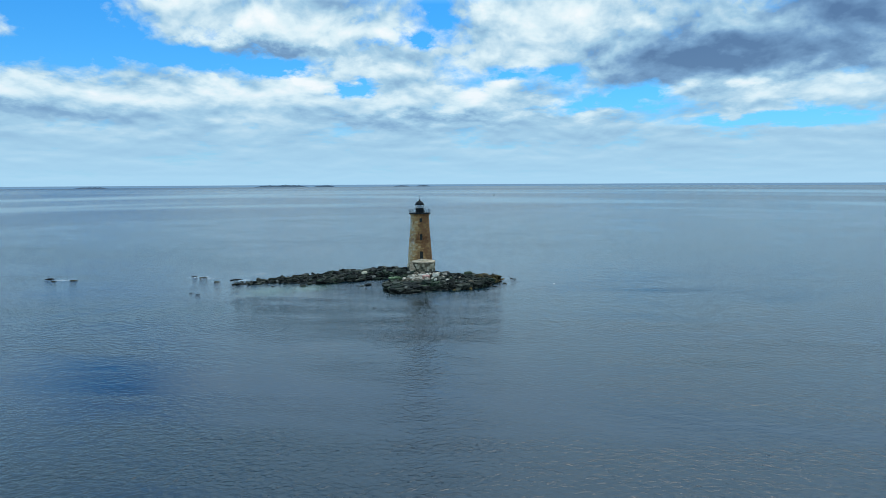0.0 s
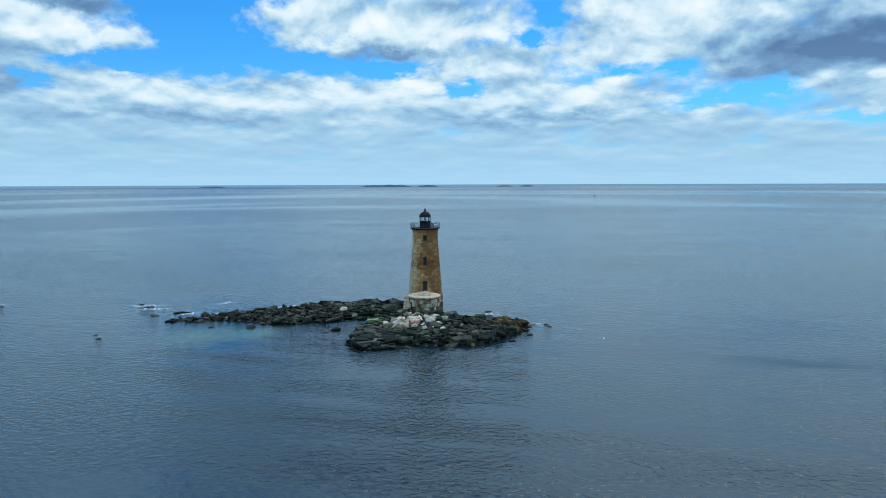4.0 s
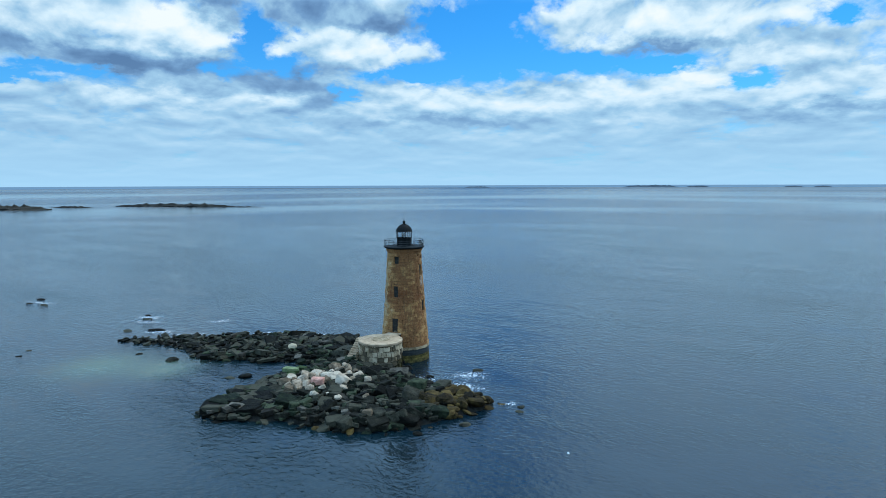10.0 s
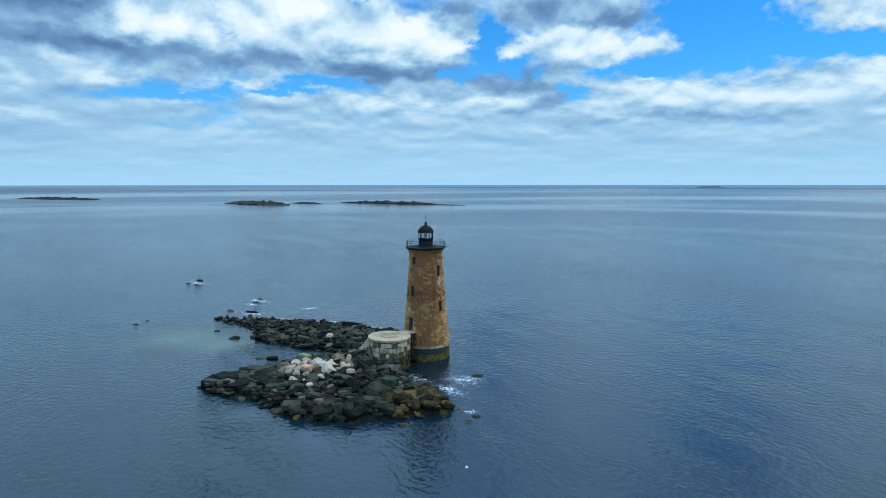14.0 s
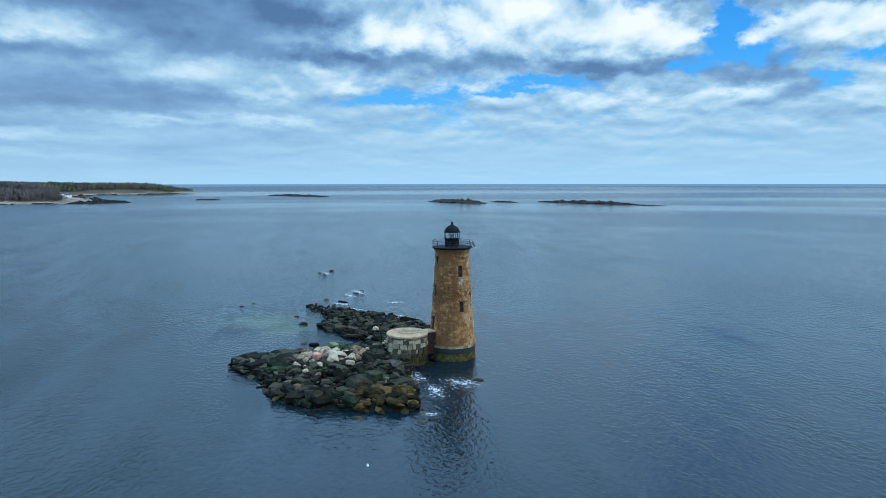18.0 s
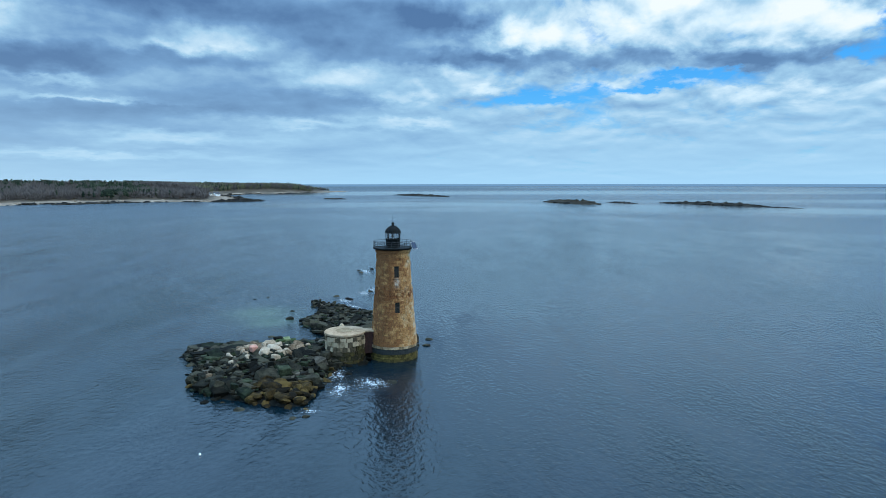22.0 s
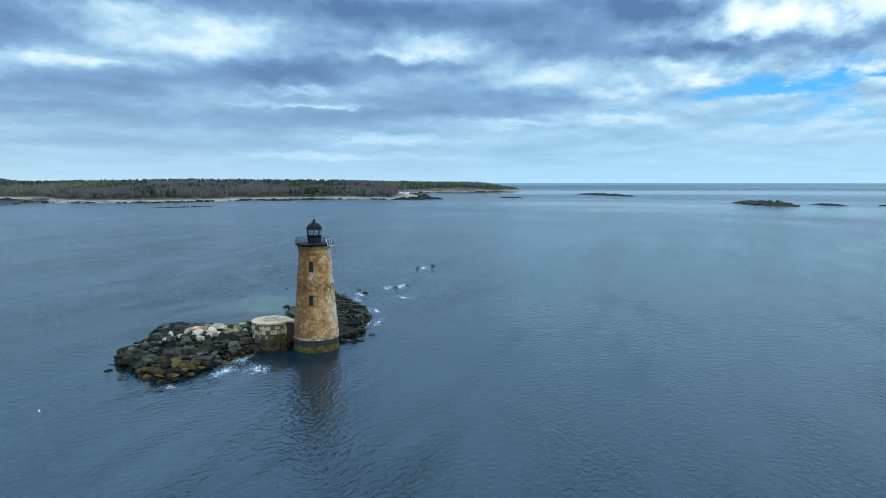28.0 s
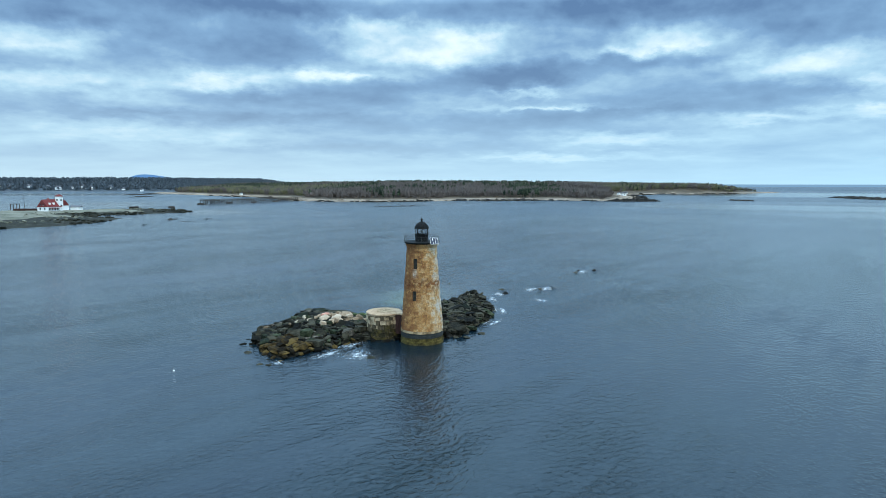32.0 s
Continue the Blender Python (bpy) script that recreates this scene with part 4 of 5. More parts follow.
    for i in range(12):
        a = 2 * math.pi * i / 12
        bm = bmesh.new()
        for (r0, z0), (r1, z1) in zip(dome[2:8], dome[3:9]):
            rod(bm, (r0 * math.cos(a), r0 * math.sin(a), z0), (r1 * math.cos(a), r1 * math.sin(a), z1), 0.035, 4)
        part("rib", bm, IRON, roof)
    bm = bmesh.new()
    bmesh.ops.create_icosphere(bm, subdivisions=2, radius=0.24, matrix=Matrix.Translation((0, 0, 23.08)))
    part("ventilator_ball", bm, IRON, roof)
    part("lightning_rod", rodded((0, 0, 23.2), (0, 0, 24.5), 0.025), IRON, roof)
    # solar panel rack at the north rail
    rack = thing("solar_panel", "three-strip solar panel on a rack at the gallery rail", "solar panel", (0.66, 3.56, 19.35), -28)
    tilt = pose(0, 0, 0, 62, 0, 180)
    ob = part("panel_frame", boxed(0, 0, 0, 1.5, 1.3, 0.05), WHITE, rack, "white metal backing")
    ob.matrix_basis = tilt
    for k in (-1, 0, 1):
        ob = part("cell_strip", boxed(0.485 * k, 0, 0.05, 0.40, 1.2, 0.06), CELLS, rack, "dark blue cells")
        ob.matrix_basis = tilt
    for k in (-0.7, 0.7):
        part("strut", rodded((k, -0.33, -0.6), (k, 0.1, 0.1), 0.04), RAIL, rack)


def hoop(r, z, t, n=48):
    bm = bmesh.new()
    rings = []
    for i in range(n):
        a = 2 * math.pi * i / n
        c, s = math.cos(a), math.sin(a)
        rings.append([bm.verts.new(((r + dr) * c, (r + dr) * s, z + dz)) for dr, dz in ((-t, -t), (t, -t), (t, t), (-t, t))])
    for i in range(n):
        p, q = rings[i], rings[(i + 1) % n]
        for k in range(4):
            bm.faces.new((p[k], p[(k + 1) % 4], q[(k + 1) % 4], q[k]))
    return bm


make_lighthouse()
# ---- far land ----
def land_sheet(name, poly, height, slope, rough, step, mat, label, category="", kind="structure", low=-1.0, seed=1.0, scale=0.02):
    """A low shore whose ground rises from its waterline to a rolling top."""
    poly = np.array(poly, float)
    lo, hi = poly.min(0) - 2 * step, poly.max(0) + 2 * step
    xs, ys = np.arange(lo[0], hi[0] + step, step), np.arange(lo[1], hi[1] + step, step)
    grid = np.array([(x, y) for y in ys for x in xs])
    d = inland_distance(poly, grid)
    h = np.minimum(d * slope, height) + rough * waves(grid, scale, seed) * np.clip(d / (3 * step), 0, 1)
    h = np.where(d < 0, np.maximum(d * slope, low), h)
    nx, faces = len(xs), []
    for j in range(len(ys) - 1):
        for i in range(nx - 1):
            q = (j * nx + i, j * nx + i + 1, (j + 1) * nx + i + 1, (j + 1) * nx + i)
            if max(h[k] for k in q) > low + 0.02:
                faces.append(q)
    used = sorted({k for f in faces for k in f})
    where = {k: n for n, k in enumerate(used)}
    me = mesh_of(name, [(*grid[k], h[k]) for k in used], [[where[k] for k in f] for f in faces], mat, True)
    return tagged(new(name, me), label, category, kind=kind)


# main wooded shore across the water
SHORELINE = np.array([(-740, -1420), (-690, -1180), (-660, -980), (-575, -810), (-560, -730), (-615, -625), (-715, -572), (-830, -545), (-860, -440),
                      (-868, -335), (-912, -325), (-1000, -355), (-1110, -400), (-1300, -500), (-1560, -520), (-1640, -440), (-1760, -385), (-1950, -312),
                      (-2020, -345), (-1900, -500), (-1900, -850), (-1800, -1500), (-1200, -1900), (-800, -1750)], float)
WOODED = np.array([(-785, -1420), (-735, -1180), (-705, -980), (-625, -810), (-605, -740), (-650, -660), (-735, -610), (-850, -580), (-895, -470),
                   (-905, -365), (-990, -395), (-1100, -440), (-1300, -545), (-1570, -565), (-1665, -480), (-1780, -403), (-1945, -345), (-1870, -500),
                   (-1860, -850), (-1760, -1460), (-1200, -1850), (-830, -1720)], float)


def hill(pts):
    pts = np.asarray(pts, float)
    d = inland_distance(SHORELINE, pts)
    x, y = pts.T
    top = 15 + 6 * np.exp(-(((x + 1150) / 300) ** 2 + ((y + 950) / 400) ** 2))
    return 1.0 + np.minimum(np.clip(d - np.where(x < -1600, 20, 25), 0, 400) * np.where(x < -1600, 0.25, np.where(x < -1050, 0.2, 0.08)), top) * np.clip((x + 2080) / 330, 0.3, 1)


def make_shore():
    land_sheet("shore", SHORELINE, 2.2, 0.16, 0.5, 14, SHORE, "pale stony beach along the wooded shore", seed=2.0)
    step = 25
    lo, hi = WOODED.min(0) - step, WOODED.max(0) + step
    xs, ys = np.arange(lo[0], hi[0], step), np.arange(lo[1], hi[1], step)
    grid = np.array([(x, y) for y in ys for x in xs])
    d = inland_distance(WOODED, grid)
    h = np.where(d > 0, hill(grid), 0.6 + 0.02 * d)
    nx = len(xs)
    faces = [(j * nx + i, j * nx + i + 1, (j + 1) * nx + i + 1, (j + 1) * nx + i) for j in range(len(ys) - 1) for i in range(nx - 1)
             if max(d[j * nx + i], d[(j + 1) * nx + i + 1]) > -step]
    tagged(new("ground", mesh_of("ground", np.c_[grid, h], faces, FOREST, True)), "brown leaf-littered woodland ground", kind="structure")


make_shore()


def crown_shape(seed, kind):
    """A ragged crown: several small lumps round a stem; pines are taller and tiered."""
    rnd = random.Random(seed)
    verts, faces = [], []

    def lump(c, r, squash):
        base = len(verts)
        k = 6
        verts.append((c[0], c[1], c[2] + r * squash))
        for i in range(k):
            a = 2 * math.pi * i / k + rnd.uniform(-0.3, 0.3)
            q = r * rnd.uniform(0.7, 1.2)
            verts.append((c[0] + q * math.cos(a), c[1] + q * math.sin(a), c[2] + rnd.uniform(-0.3, 0.2) * r))
        verts.append((c[0], c[1], c[2] - r * squash * 0.7))
        for i in range(k):
            j = 1 + (i + 1) % k
            faces.append((base, base + 1 + i, base + j))
            faces.append((base + k + 1, base + j, base + 1 + i))
    if kind == "pine":
        for z, r in ((0.42, 0.24), (0.60, 0.21), (0.76, 0.16), (0.90, 0.10)):
            for _ in range(2):
                lump((rnd.uniform(-0.08, 0.08), rnd.uniform(-0.08, 0.08), z + rnd.uniform(-0.04, 0.04)), r * rnd.uniform(0.8, 1.15), 0.75)
    else:
        # leafless: a fan of many thin upright sprays
        for _ in range(42):
            a, lean = rnd.uniform(0, 2 * math.pi), rnd.uniform(0.05, 0.42)
            r0, z0 = rnd.uniform(0.0, 0.22), rnd.uniform(0.05, 0.55)
            tip = (lean * math.cos(a), lean * math.sin(a), min(1.0, z0 + rnd.uniform(0.22, 0.48)) - 0.5 * lean ** 2)
            b, t = rnd.uniform(0, 2 * math.pi), rnd.uniform(0.03, 0.065)
            base = len(verts)
            verts.extend([(r0 * math.cos(a) - t * math.cos(b), r0 * math.sin(a) - t * math.sin(b), z0), (r0 * math.cos(a) + t * math.cos(b), r0 * math.sin(a) + t * math.sin(b), z0), tip])
            faces.append((base, base + 1, base + 2))
    w = 0.025
    b = len(verts)
    verts += [(-w, -w, -0.05), (w, -w, -0.05), (0, w, -0.05), (0, 0, 0.7)]
    faces += [(b, b + 1, b + 3), (b + 1, b + 2, b + 3), (b + 2, b, b + 3)]
    return verts, faces


FARLAND = np.array([(900, -2500), (200, -2450), (-200, -2350), (-650, -2330), (-850, -2120), (-900, -1950), (-1900, -2300), (-2300, -3200), (1000, -3400)], float)


def make_woods():
    rnd = random.Random(31)
    pts = scatter(WOODED, 7.6, 41, lambda p: inland_distance(WOODED, p) > 14 + 10 * np.sin(p[:, 0] * 0.05) * np.sin(p[:, 1] * 0.043))
    d = inland_distance(WOODED, pts)
    # only the rows that show: the front of the wood, and its far crest thinner
    h = hill(pts)
    crowns = {("bare", s): mesh_of("crown", *crown_shape(s, "bare"), BARE) for s in range(6)}
    crowns.update({("pine", s): mesh_of("crown", *crown_shape(s + 10, "pine"), PINE) for s in range(6)})
    crowns.update({("olive", s): mesh_of("crown", *crown_shape(s + 20, "bare"), OLIVE) for s in range(4)})
    items = {"bare": [], "pine": [], "olive": []}
    pineness = waves(pts, 0.006, 5.0) + 0.5 * waves(pts, 0.02, 6.0)
    for (x, y), z, q, e in zip(pts, h, pineness, d):
        if e > 150 and rnd.random() < 0.7:
            continue
        cape = x < -1330
        kind = "pine" if q + rnd.gauss(0, 0.16) + (0.20 if e > 110 else -0.10) > 0.30 else "bare"
        if (x > -900 and y < -900 and rnd.random() < 0.55) or (cape and rnd.random() < 0.5):
            kind = "olive"
        tall = rnd.uniform(11, 17) if kind != "pine" else rnd.uniform(12, 16.5)
        if cape:
            tall *= 1.05
            if x < -1840:
                tall *= 0.70
        if e < 15:
            tall *= 0.7
        wide = tall * (1.15 if kind != "pine" else 0.85) * rnd.uniform(0.8, 1.2)
        items[kind].append((crowns[(kind, rnd.randrange(4))], pose(x, y, z, 0, 0, rnd.uniform(0, 360)) @ Matrix.Diagonal((wide, wide, tall, 1))))
    words = {"bare": ("bare_trees", BARE, "leafless grey-brown spring woodland", "woodland"), "pine": ("pine_trees", PINE, "dark green pines among bare trees", "pine trees"),
             "olive": ("budding_trees", OLIVE, "olive-green budding trees near the pier", "woodland")}
    for k, v in items.items():
        joined(words[k][0], words[k][1], v, None, words[k][2], words[k][3], True)
    # the far shore behind, with its town, and the hill, blue from painted haze
    far = FARLAND
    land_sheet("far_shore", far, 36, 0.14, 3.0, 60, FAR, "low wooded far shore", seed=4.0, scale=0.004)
    fp = scatter(far, 15, 47, lambda p: (inland_distance(far, p) > 16) & (inland_distance(far, p) < 400))
    fd = inland_distance(far, fp)
    out = []
    for (x, y), e in zip(fp, fd):
        tall = rnd.uniform(12, 18)
        out.append((crowns[(rnd.choice(("bare", "pine")), rnd.randrange(4))], pose(x, y, min(e * 0.14, 36), 0, 0, rnd.uniform(0, 360)) @ Matrix.Diagonal((tall * 1.5, tall * 1.5, tall, 1))))
    joined("far_woods", FAR, out, None, "woods on the far shore, blue-grey haze put into their colour", "woodland", True)
    for x0, x1, peak in ((-2293, -1545, 84), (-2850, -2715, 70)):
        hillv, hillf = [], []
        n = 40
        for i in range(n + 1):
            u = i / n
            x, y = x0 + (x1 - x0) * u, -3850 + 0.25 * (x + 2000)
            top = peak * math.sin(math.pi * u ** 1.5) ** 0.9 * (1 + 0.12 * math.sin(9 * u))
            hillv += [(x, y + 200, 0), (x, y, max(top, 1)), (x, y - 300, 0)]
        for i in range(n):
            for k in range(2):
                a = 3 * i + k
                hillf.append((a, a + 1, a + 4, a + 3))
        tagged(new("blue_hill", mesh_of("blue_hill", hillv, hillf, HILL, True)), "rounded hill far inland, blue haze painted into its colour", "hill", kind="structure")


make_woods()


def islet(x, y, length, width, tall, turn, seed, label, mat=None, back=None):
    """A low ledge awash: a jagged back of rock with a lumpy outline."""
    rnd = random.Random(seed)
    bm = bmesh.new()
    n, k = 36, 10
    rows = []
    for i in range(n + 1):
        u = -1 + 2 * i / n
        body = max(0.0, 1 - abs(u) ** 2.4)
        row = []
        for j in range(k + 1):
            v = -1 + 2 * j / k
            e = noise.fractal(Vector((u * length / 9, v * width / 6, seed * 3.7)), 1.0, 2.0, 4)
            h = 1.15 * tall * (body ** 0.6 * (1 - v * v) * (0.75 + 0.9 * e)) - 0.35
            row.append(bm.verts.new((u * length / 2, v * width / 2 * (0.35 + 0.65 * body), h)))
        rows.append(row)
    for a, b in zip(rows, rows[1:]):
        for j in range(k):
            bm.faces.new((a[j], b[j], b[j + 1], a[j + 1]))
    me = bpy.data.meshes.new("islet")
    bm.to_mesh(me)
    bm.free()
    me.materials.append(back or mat or LEDGE)
    ob = new("islet", me)
    ob.matrix_world = pose(x, y, 0, 0, 0, turn)
    if mat is None:
        shapes = rock_meshes(LEDGE, 0.45, range(220, 226), "ledge_rock")
        items = []
        for _ in range(int(20 + length * 0.45)):
            u, v = rnd.uniform(-1, 1), rnd.uniform(-1, 1)
            s = rnd.uniform(0.6, 1.3) * (0.5 + 0.5 * (1 - u * u)) * min(1.0, width / 20)
            at = (u * length / 2, v * width / 2 * (0.3 + 0.6 * (1 - u * u)), 0.05 * tall)
            items.append((rnd.choice(shapes), pose(*at, rnd.gauss(0, 6), rnd.gauss(0, 6), rnd.gauss(0, 30)) @ Matrix.Diagonal((9 * s, 4 * s, (0.9 + 0.45 * tall) * s, 1))))
        joined("rocks", LEDGE, items, ob, "broken dark rocks along the ledge")
    return tagged(ob, label, "islet", "low ledges offshore", kind="")


DARK_LEDGE = "dark bare rock ledge low in the sea"
islet(-805, 190, 130, 44, 4.6, 22, 1, "large rock ledge with a pale stony back", back=TAN)
islet(-800, 262, 60, 9, 2.4, 28, 2, DARK_LEDGE)
islet(-725, 358, 175, 20, 3.8, 28, 3, DARK_LEDGE)
islet(-640, 400, 70, 10, 1.0, 30, 7, DARK_LEDGE)
islet(-1290, -50, 235, 30, 4.4, 33, 4, DARK_LEDGE)
islet(-1030, -195, 46, 10, 2.6, 75, 5, DARK_LEDGE)
islet(-500, -467, 72, 11, 1.1, -36, 6, DARK_LEDGE)
islet(-790, -490, 130, 26, 3.0, -30, 8, DARK_LEDGE)
islet(-640, -590, 64, 16, 1.8, -20, 9, DARK_LEDGE)
islet(-885, -322, 90, 24, 4.5, -50, 10, DARK_LEDGE)
islet(-170, -420, 15, 4, 1.0, 20, 21, DARK_LEDGE)
islet(-164, -386, 10, 3, 0.7, -10, 22, DARK_LEDGE)
islet(-191, -401, 12, 3, 0.7, 15, 23, DARK_LEDGE)
islet(-123, -369, 7, 3, 0.8, 30, 24, DARK_LEDGE)
islet(-640, -1500, 110, 22, 2.2, 35, 25, DARK_LEDGE)
islet(-705, -1560, 80, 20, 2.4, 35, 26, DARK_LEDGE)
islet(-540, -1260, 90, 18, 2.0, 35, 27, DARK_LEDGE)
# the horizon islands carry their haze as painted colour
islet(-1480, 4250, 390, 60, 13, 6, 11, "low island on the horizon, haze put into its colour", FAR)
islet(-1190, 4340, 150, 40, 10, 6, 12, "low island on the horizon, haze put into its colour", FAR)
islet(-640, 4500, 120, 30, 8, 6, 13, "low island on the horizon, haze put into its colour", FAR)
islet(-480, 4520, 100, 30, 9, 6, 14, "low island on the horizon, haze put into its colour", FAR)
islet(-2530, 3650, 190, 40, 8, 20, 15, "low island on the horizon, haze put into its colour", FAR)


# ---- the station island ----
STATION = np.array([(-47, -403), (-84, -405), (-118, -434), (-152, -466), (-146, -492), (-126, -512), (-169, -533), (-205, -530), (-242, -530), (-262, -560), (-250, -610),
                    (-205, -625), (-180, -625), (-150, -655), (-100, -665), (0, -640), (70, -550), (40, -440)], float)


def house_box(house, name, cx, cy, sx, sy, base, wall, roof_h, roofmat, over=0.4, ridge="x"):
    body = part("wall", boxed(cx, cy, base + wall / 2, sx, sy, wall), WHITE, house)
    bm = bmesh.new()
    a, b = sx / 2 + over, sy / 2 + over
    z0, z1 = base + wall, base + wall + roof_h
    if ridge == "x":
        low = [(-a, -b), (a, -b), (a, b), (-a, b)]
        tops = [(-a, 0), (a, 0)]
    else:
        low = [(a, -b), (a, b), (-a, b), (-a, -b)]
        tops = [(0, -b), (0, b)]
    v = [bm.verts.new((cx + x, cy + y, z0)) for x, y in low] + [bm.verts.new((cx + x, cy + y, z1)) for x, y in tops]
    for f in ((0, 1, 5, 4), (2, 3, 4, 5), (0, 4, 3), (1, 2, 5), (3, 2, 1, 0)):
        bm.faces.new([v[k] for k in f])
    part("roof", bm, roofmat, house)
    return body


def house_window(house, x, y, z, w, h, deg):
    ob = part("window", boxed(0, 0, 0, w, 0.12, h), DARKGLASS, house)
    ob.matrix_basis = pose(x, y, z, 0, 0, deg)
    f = part("frame", boxed(0, 0, -h / 2 - 0.08, w + 0.3, 0.16, 0.14), WHITE, ob)
    return ob


def make_station():
    land_sheet("station_island", STATION, 3.2, 0.07, 0.9, 6, WEEDBED, "low rocky island with pale stones and dark weed", kind="structure", seed=9.0, scale=0.05)
    land_sheet("station_ground", STATION * 0.80 + np.array((-110, -575)) * 0.20, 3.9, 0.13, 0.6, 6, GRASS, "pale dry grass and gravel on the island top", kind="structure", seed=11.0, scale=0.05)
    station = thing("lifesaving_station", "white clapboard station house with red roofs and a lookout tower", "house", (-139, -582, 3.4), 205)
    house_box(station, "main", -5, 0, 15, 12, 0, 4.2, 7.0, REDROOF, ridge="x")
    house_box(station, "wing", 8, -0.5, 9, 8.5, 0, 5.0, 5.2, REDROOF, ridge="y")
    part("lookout", boxed(3.0, -3.4, 6.9, 4.6, 4.6, 13.8, bevel=0.05), WHITE, station, "square white lookout tower")
    bm = bmesh.new()
    bmesh.ops.create_cone(bm, cap_ends=True, segments=4, radius1=3.9, radius2=0.1, depth=2.2, matrix=pose(3.0, -3.4, 14.9, 0, 0, 45))
    part("lookout_roof", bm, REDROOF, station)
    part("chimney", boxed(-5, 1.0, 11.2, 1.0, 1.0, 2.6), REDROOF, station)
    for x in (-10.5, -7.5, -4.5, -1.5):
        house_window(station, x, -6.05, 2.3, 1.3, 2.0, 0)
        house_window(station, x, 6.05, 2.3, 1.3, 2.0, 180)
    for y in (-2.6, 2.6):
        house_window(station, -12.55, y, 2.6, 1.3, 2.0, 90)
    for y in (-1.6, 1.6):
        house_window(station, -12.95, y, 6.4, 1.2, 1.7, 90)
    for x in (6.5, 9.5):
        house_window(station, x, -4.3, 2.4, 1.2, 1.8, 0)
    for z in (5, 10.4):
        house_window(station, 3.0, -5.75, z, 1.4, 1.6, 0)
        house_window(station, 0.65, -3.4, z, 1.4, 1.6, 90)
    for x in (-8.5, -4.0):
        part("dormer", boxed(x, -3.4, 7.2, 1.9, 2.4, 1.9, bevel=0.05), WHITE, station, "white dormer")
    part("porch", boxed(-5, -7.2, 3.0, 11, 2.4, 0.3), REDROOF, station, "red porch roof")
    for x in (-9, -5, -1):
        part("porch_post", boxed(x, -8.1, 1.4, 0.25, 0.25, 2.8), WHITE, station)
    shed = thing("shed", "small white shed with a grey roof beside the station", "shed", (-161, -588, 3.4), 128)
    house_box(shed, "shed", 0, 0, 9, 5, 0, 3.0, 1.6, GREYROOF)
    house_window(shed, 0, 2.55, 1.6, 1.0, 1.1, 0)
    hut = thing("boat_crib", "dark timber crib standing on the weedy point", "crib", (-226, -609, 1.0), 30)
    part("crib_wall", boxed(0, 0, 1.6, 9, 5, 3.2), TIMBER, hut)
    part("crib_top", boxed(0, 0, 3.35, 9.6, 5.6, 0.3), TIMBER, hut)
    frame_ = thing("timber_frame", "open timber post frame on the island shore", "frame", (-127, -648, 2.8), 128)
    for x in (-3.2, 3.2):
        for y in (-2, 2):
            part("post", boxed(x, y, 3.0, 0.5, 0.5, 6.0), TIMBER, frame_)
    part("beam", boxed(0, 0, 6.2, 7.8, 5.0, 0.45), TIMBER, frame_)
    wall = thing("seawall", "long brown timber seawall below the station", "seawall", (-121, -598, 2.4), 128)
    part("planking", boxed(0, 0, 1.8, 24, 1.0, 3.4), RUST, wall)
    pole = thing("flagpole", "thin grey mast beside the station house", "mast", (-121, -602, 3.4))
    part("mast", rodded((0, 0, 0), (0, 0, 15), 0.18), RAIL, pole)
    part("yard", rodded((-1.6, 0, 12), (1.6, 0, 12), 0.1), RAIL, pole)


make_station()


# ---- the pier, moored floats, far houses, buoy ----
def make_pier():
    pier = thing("pier", "long timber trestle pier running out from the shore", "pier", (0, 0, 0))
    a, b = Vector((-391, -752, 0)), Vector((-575, -775, 0))
    d = b - a
    n = 40
    deg = math.degrees(math.atan2(d.y, d.x))
    mid = (a + b) / 2
    part("deck", boxed(mid.x, mid.y, 4.6, d.length, 4.0, 0.8, deg), TIMBER, pier)
    side = Vector((-d.y, d.x, 0)).normalized() * 1.8
    for k in (-1, 1):
        q = mid + side * k
        part("handrail", boxed(q.x, q.y, 6.1, d.length, 0.25, 0.45, deg), TIMBER, pier)
    for i in range(n + 1):
        p = a + d * (i / n)
        for k in (-1, 1):
            q = p + side * k
            part("pile", rodded((q.x, q.y, -1), (q.x, q.y, 6.2), 0.36, 5), TIMBER, pier)
        if i < n:
            p2 = a + d * ((i + 1) / n)
            for k in (-1, 1):
                part("brace", rodded((p.x + k * side.x, p.y + k * side.y, 0.3), (p2.x + k * side.x, p2.y + k * side.y, 4.4), 0.24, 4), TIMBER, pier)
    head = thing("wharf", "broad dark timber wharf on piles", "wharf", (a.x - 14, a.y - 2, 0), deg)
    part("platform", boxed(0, 0, 4.6, 34, 12, 0.6), TIMBER, head)
    for i in range(9):
        for y in (-5.5, 5.5):
            part("pile", rodded((-16 + 4 * i, y, -1), (-16 + 4 * i, y, 6.2), 0.35, 5), TIMBER, head)
    part("head_rail", boxed(0, 5.6, 6.1, 34, 0.25, 0.25), TIMBER, head)


make_pier()
for i, (x, y, s, deg) in enumerate([(-374, -732, 9, 10), (-424, -741, 9, 12), (-470, -748, 9, 8), (-515, -756, 9, 12), (-292, -655, 7, 0), (-600, -690, 8, 20)]):
    raft = thing("mooring_float", "dark timber mooring float lying off the shore", "float", (x, y, 0), deg, "moored floats")
    part("hull", boxed(0, 0, 0.5, s, s * 0.5, 1.8, bevel=0.15), TIMBER, raft)
    part("coaming", boxed(0, 0, 1.6, s * 0.8, s * 0.4, 0.5, bevel=0.05), TIMBER, raft)


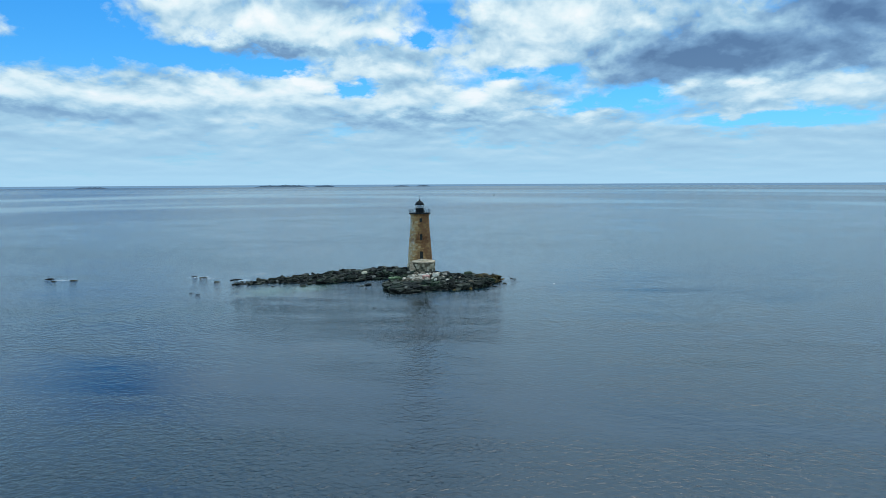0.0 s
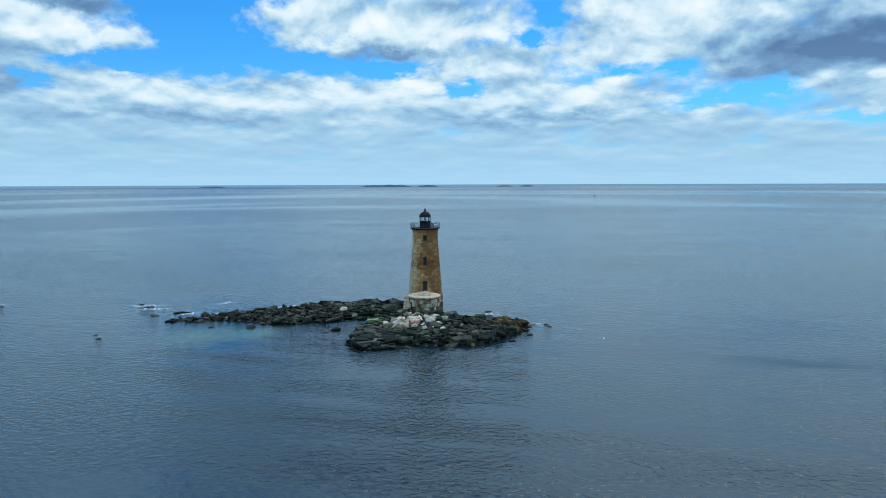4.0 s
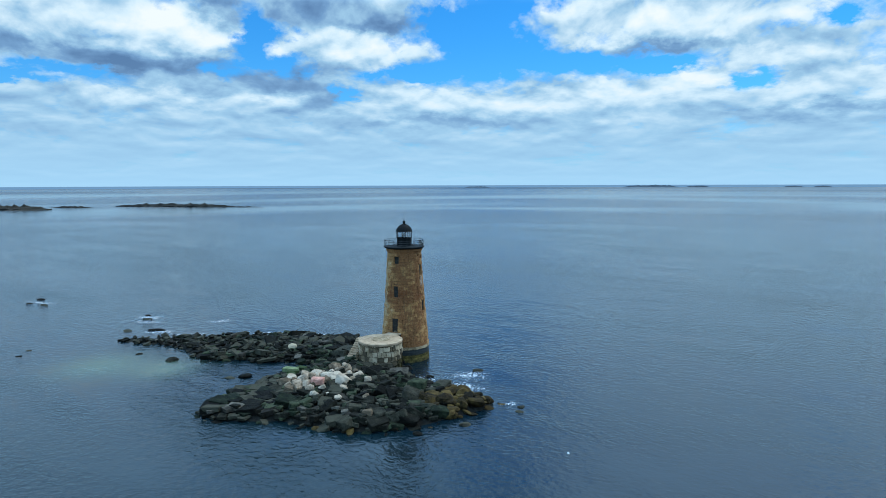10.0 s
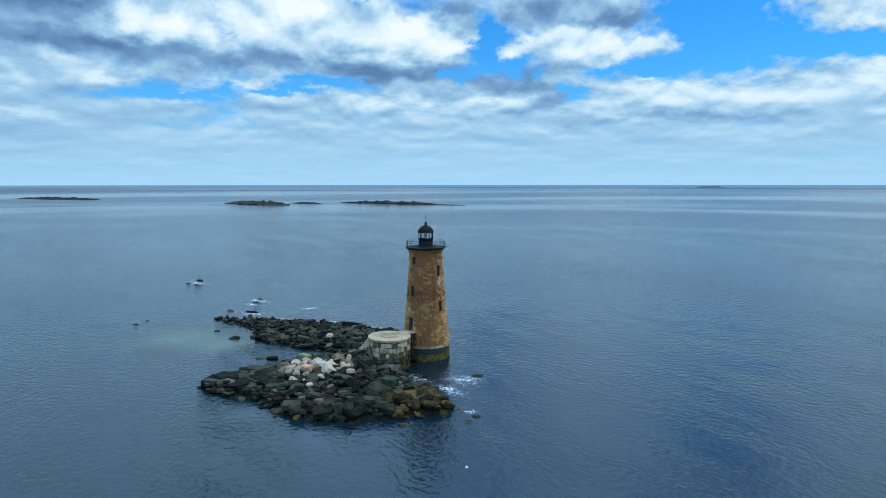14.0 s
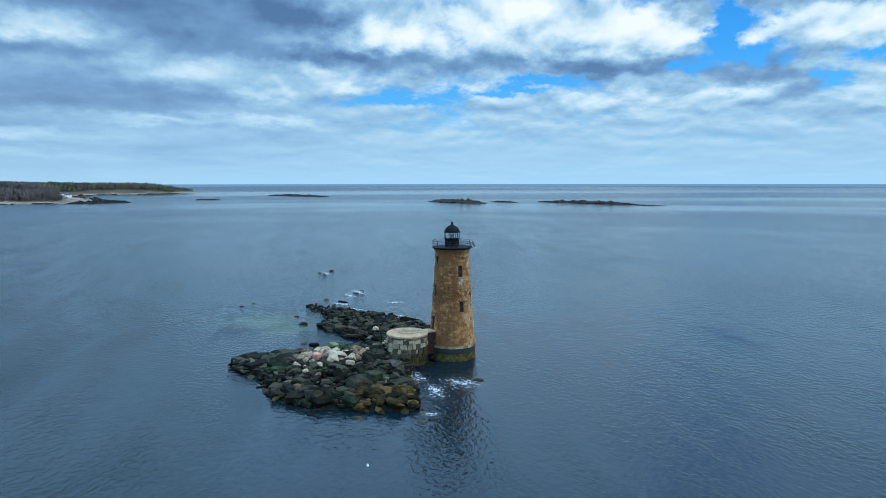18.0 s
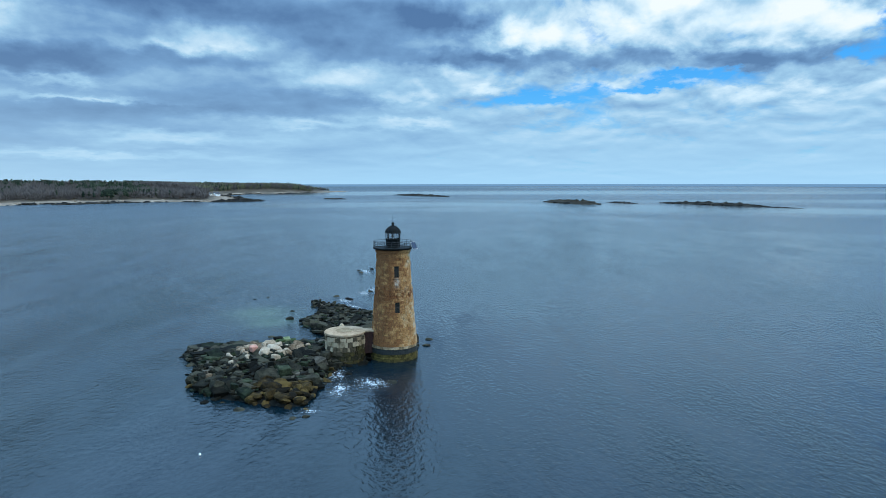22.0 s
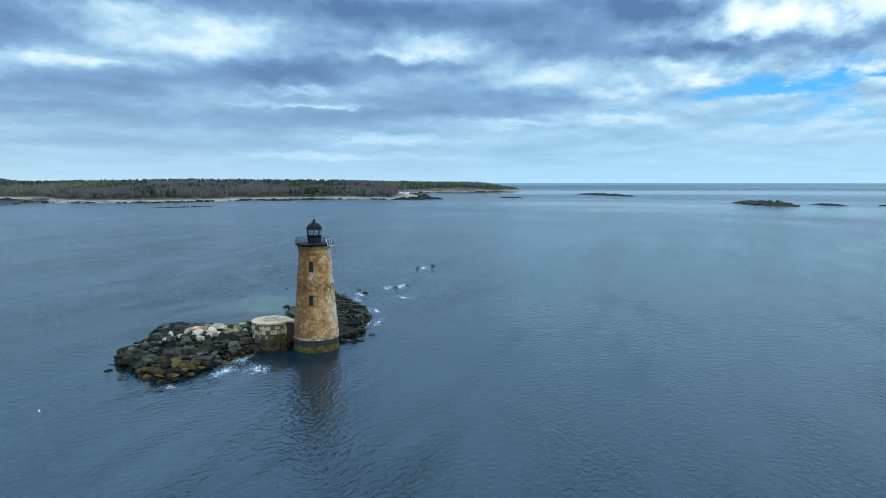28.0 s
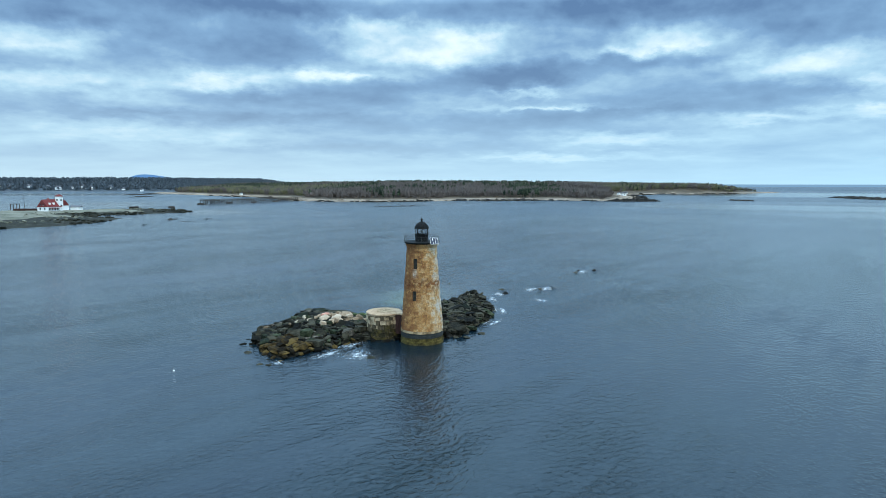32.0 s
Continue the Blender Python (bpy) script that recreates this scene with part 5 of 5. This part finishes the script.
def make_far_houses():
    rnd = random.Random(77)
    spots = [(-560, -2345), (-590, -2348), (-640, -2350), (-680, -2330), (-715, -2300), (-745, -2270), (-775, -2240), (-800, -2205), (-830, -2165), (-855, -2130), (-880, -2060), (-905, -1990),
             (-620, -2380), (-700, -2345), (-730, -1180), (-1290, -520), (-1400, -550), (-1180, -462)]
    for i, (x, y) in enumerate(spots):
        deg = rnd.uniform(20, 60)
        near = y > -1300
        s = rnd.uniform(0.6, 0.9) if near else rnd.uniform(0.8, 1.4)
        if not near:
            x, y = x + rnd.uniform(-15, 15), y - rnd.uniform(5, 60)
        house = thing("far_house", "white gabled house on the far shore" if i % 3 else "pale grey-roofed house by the shore", "house", (x, y, 3.0 if near else 2.5 + 0.14 * max(0.0, inland_distance(FARLAND, [(x, y)])[0])), deg, "houses along the shore")
        house_box(house, "house", 0, 0, 13 * s, 9 * s, -1.5, 6.5 * s, 4.5 * s, GREYROOF)
        house_window(house, -2.5, 4.55 * s, 2.6 * s, 1.3, 1.8, 0)
        house_window(house, 2.5, 4.55 * s, 2.6 * s, 1.3, 1.8, 0)
        house_window(house, 6.55 * s, 0, 2.6 * s, 1.3, 1.8, 90)


make_far_houses()
buoy = thing("channel_buoy", "dark lattice channel buoy far out on the sea", "buoy", (30.5, 1150, 0))
part("float", turned([(1.0, -0.6), (1.5, 0.0), (1.5, 0.8), (0.9, 1.1)], 14), FLOATRED, buoy)
for k in range(4):
    x, y = 0.9 * math.cos(k * math.pi / 2), 0.9 * math.sin(k * math.pi / 2)
    part("lattice_leg", rodded((x, y, 1.0), (x * 0.4, y * 0.4, 4.6), 0.14), FLOATRED, buoy)
part("lamp", turned([(0.5, 4.4), (0.6, 4.6), (0.5, 5.6), (0.2, 6.0)], 10), FLOATRED, buoy)


# ---- stones along the far shores ----
def shore_stones(name, poly, lo, hi, spacing, size, mat, seed, label, lift, keep=lambda p: True):
    rnd = random.Random(seed)
    shapes = rock_meshes(mat, 0.45, range(200, 206), name)
    pts = scatter(poly, spacing, seed, lambda p: (inland_distance(poly, p) > lo) & (inland_distance(poly, p) < hi))
    items = []
    for x, y in pts:
        if keep((x, y)) and noise.noise((x * 0.02, y * 0.02, seed)) > -0.12 and rnd.random() < 0.75:
            s = size * math.exp(rnd.gauss(0, 0.4))
            items.append((rnd.choice(shapes), pose(x, y, lift(x, y), rnd.gauss(0, 8), rnd.gauss(0, 8), rnd.uniform(0, 180)) @ Matrix.Diagonal((1.5 * s, s, 0.55 * s, 1))))
    joined(name, mat, items, None, label, "shore stones")


def seen_side(p):
    return p[0] > -1750 and p[1] > -1250 and p[0] * 0.45 - p[1] < 1000


shore_stones("dark_shore_rocks", SHORELINE, -14, 10, 6.5, 3.4, LEDGE, 61, "dark weedy rocks along the tide line", lambda x, y: 0.3, seen_side)
shore_stones("pale_shore_rocks", SHORELINE, 8, 40, 9.0, 2.2, SHORE, 62, "pale boulders strewn on the beach", lambda x, y: 2.0, seen_side)
shore_stones("weedy_stones", STATION, -5, 26, 4.4, 2.2, WEEDBED, 63, "dark weed-covered stones round the island", lambda x, y: 0.2 + 0.06 * max(0.0, inland_distance(STATION, [(x, y)])[0]))
shore_stones("bleached_stones", STATION, 22, 70, 5.5, 1.0, GRASS, 64, "pale bleached stones on the island", lambda x, y: min(3.6, 0.6 + 0.075 * max(0.0, inland_distance(STATION, [(x, y)])[0])))


# ---- foam ----
def make_foam():
    n = 40
    ring = [(math.cos(2 * math.pi * i / n), math.sin(2 * math.pi * i / n), 0) for i in range(n)]
    me = mesh_of("foam", [(0, 0, 0)] + ring, [(0, 1 + i, 1 + (i + 1) % n) for i in range(n)], FOAM)
    # x, y, half length, half width, turn
    for i, (x, y, sx, sy, deg) in enumerate([(-62, -13.5, 8, 3.2, 20), (-68, -10.5, 5, 2.6, 15), (-51, -16.5, 6, 3.0, 38), (11, -8.0, 6.0, 3.0, 5), (15, -2.0, 6, 4.5, 40), (18, -6.4, 6, 2.6, 0),
                                            (26.5, -9, 2.5, 1.6, 70), (-33, -3.6, 8, 1.8, 38), (-44, -14, 7, 2.0, 45), (-104, -18.5, 11, 3.0, 15), (-22, 2.2, 8, 1.6, 8), (-50, -3.5, 6, 2.8, 62), (-65.5, -11, 8, 3.2, 30), (-33, -6.3, 6, 2.6, 60), (-87, 0.6, 3, 1.0, 60), (-20.5, 0.6, 5, 1.4, 20)]):
        ob = new("foam_patch", me)
        ob.matrix_world = pose(x, y, 0.02 + 0.004 * i, 0, 0, deg) @ Matrix.Diagonal((sx, sy, 1, 1))
        tagged(ob, "lacy white foam on the water beside the rocks", "foam", "foam round the rocks", "stuff")


make_foam()
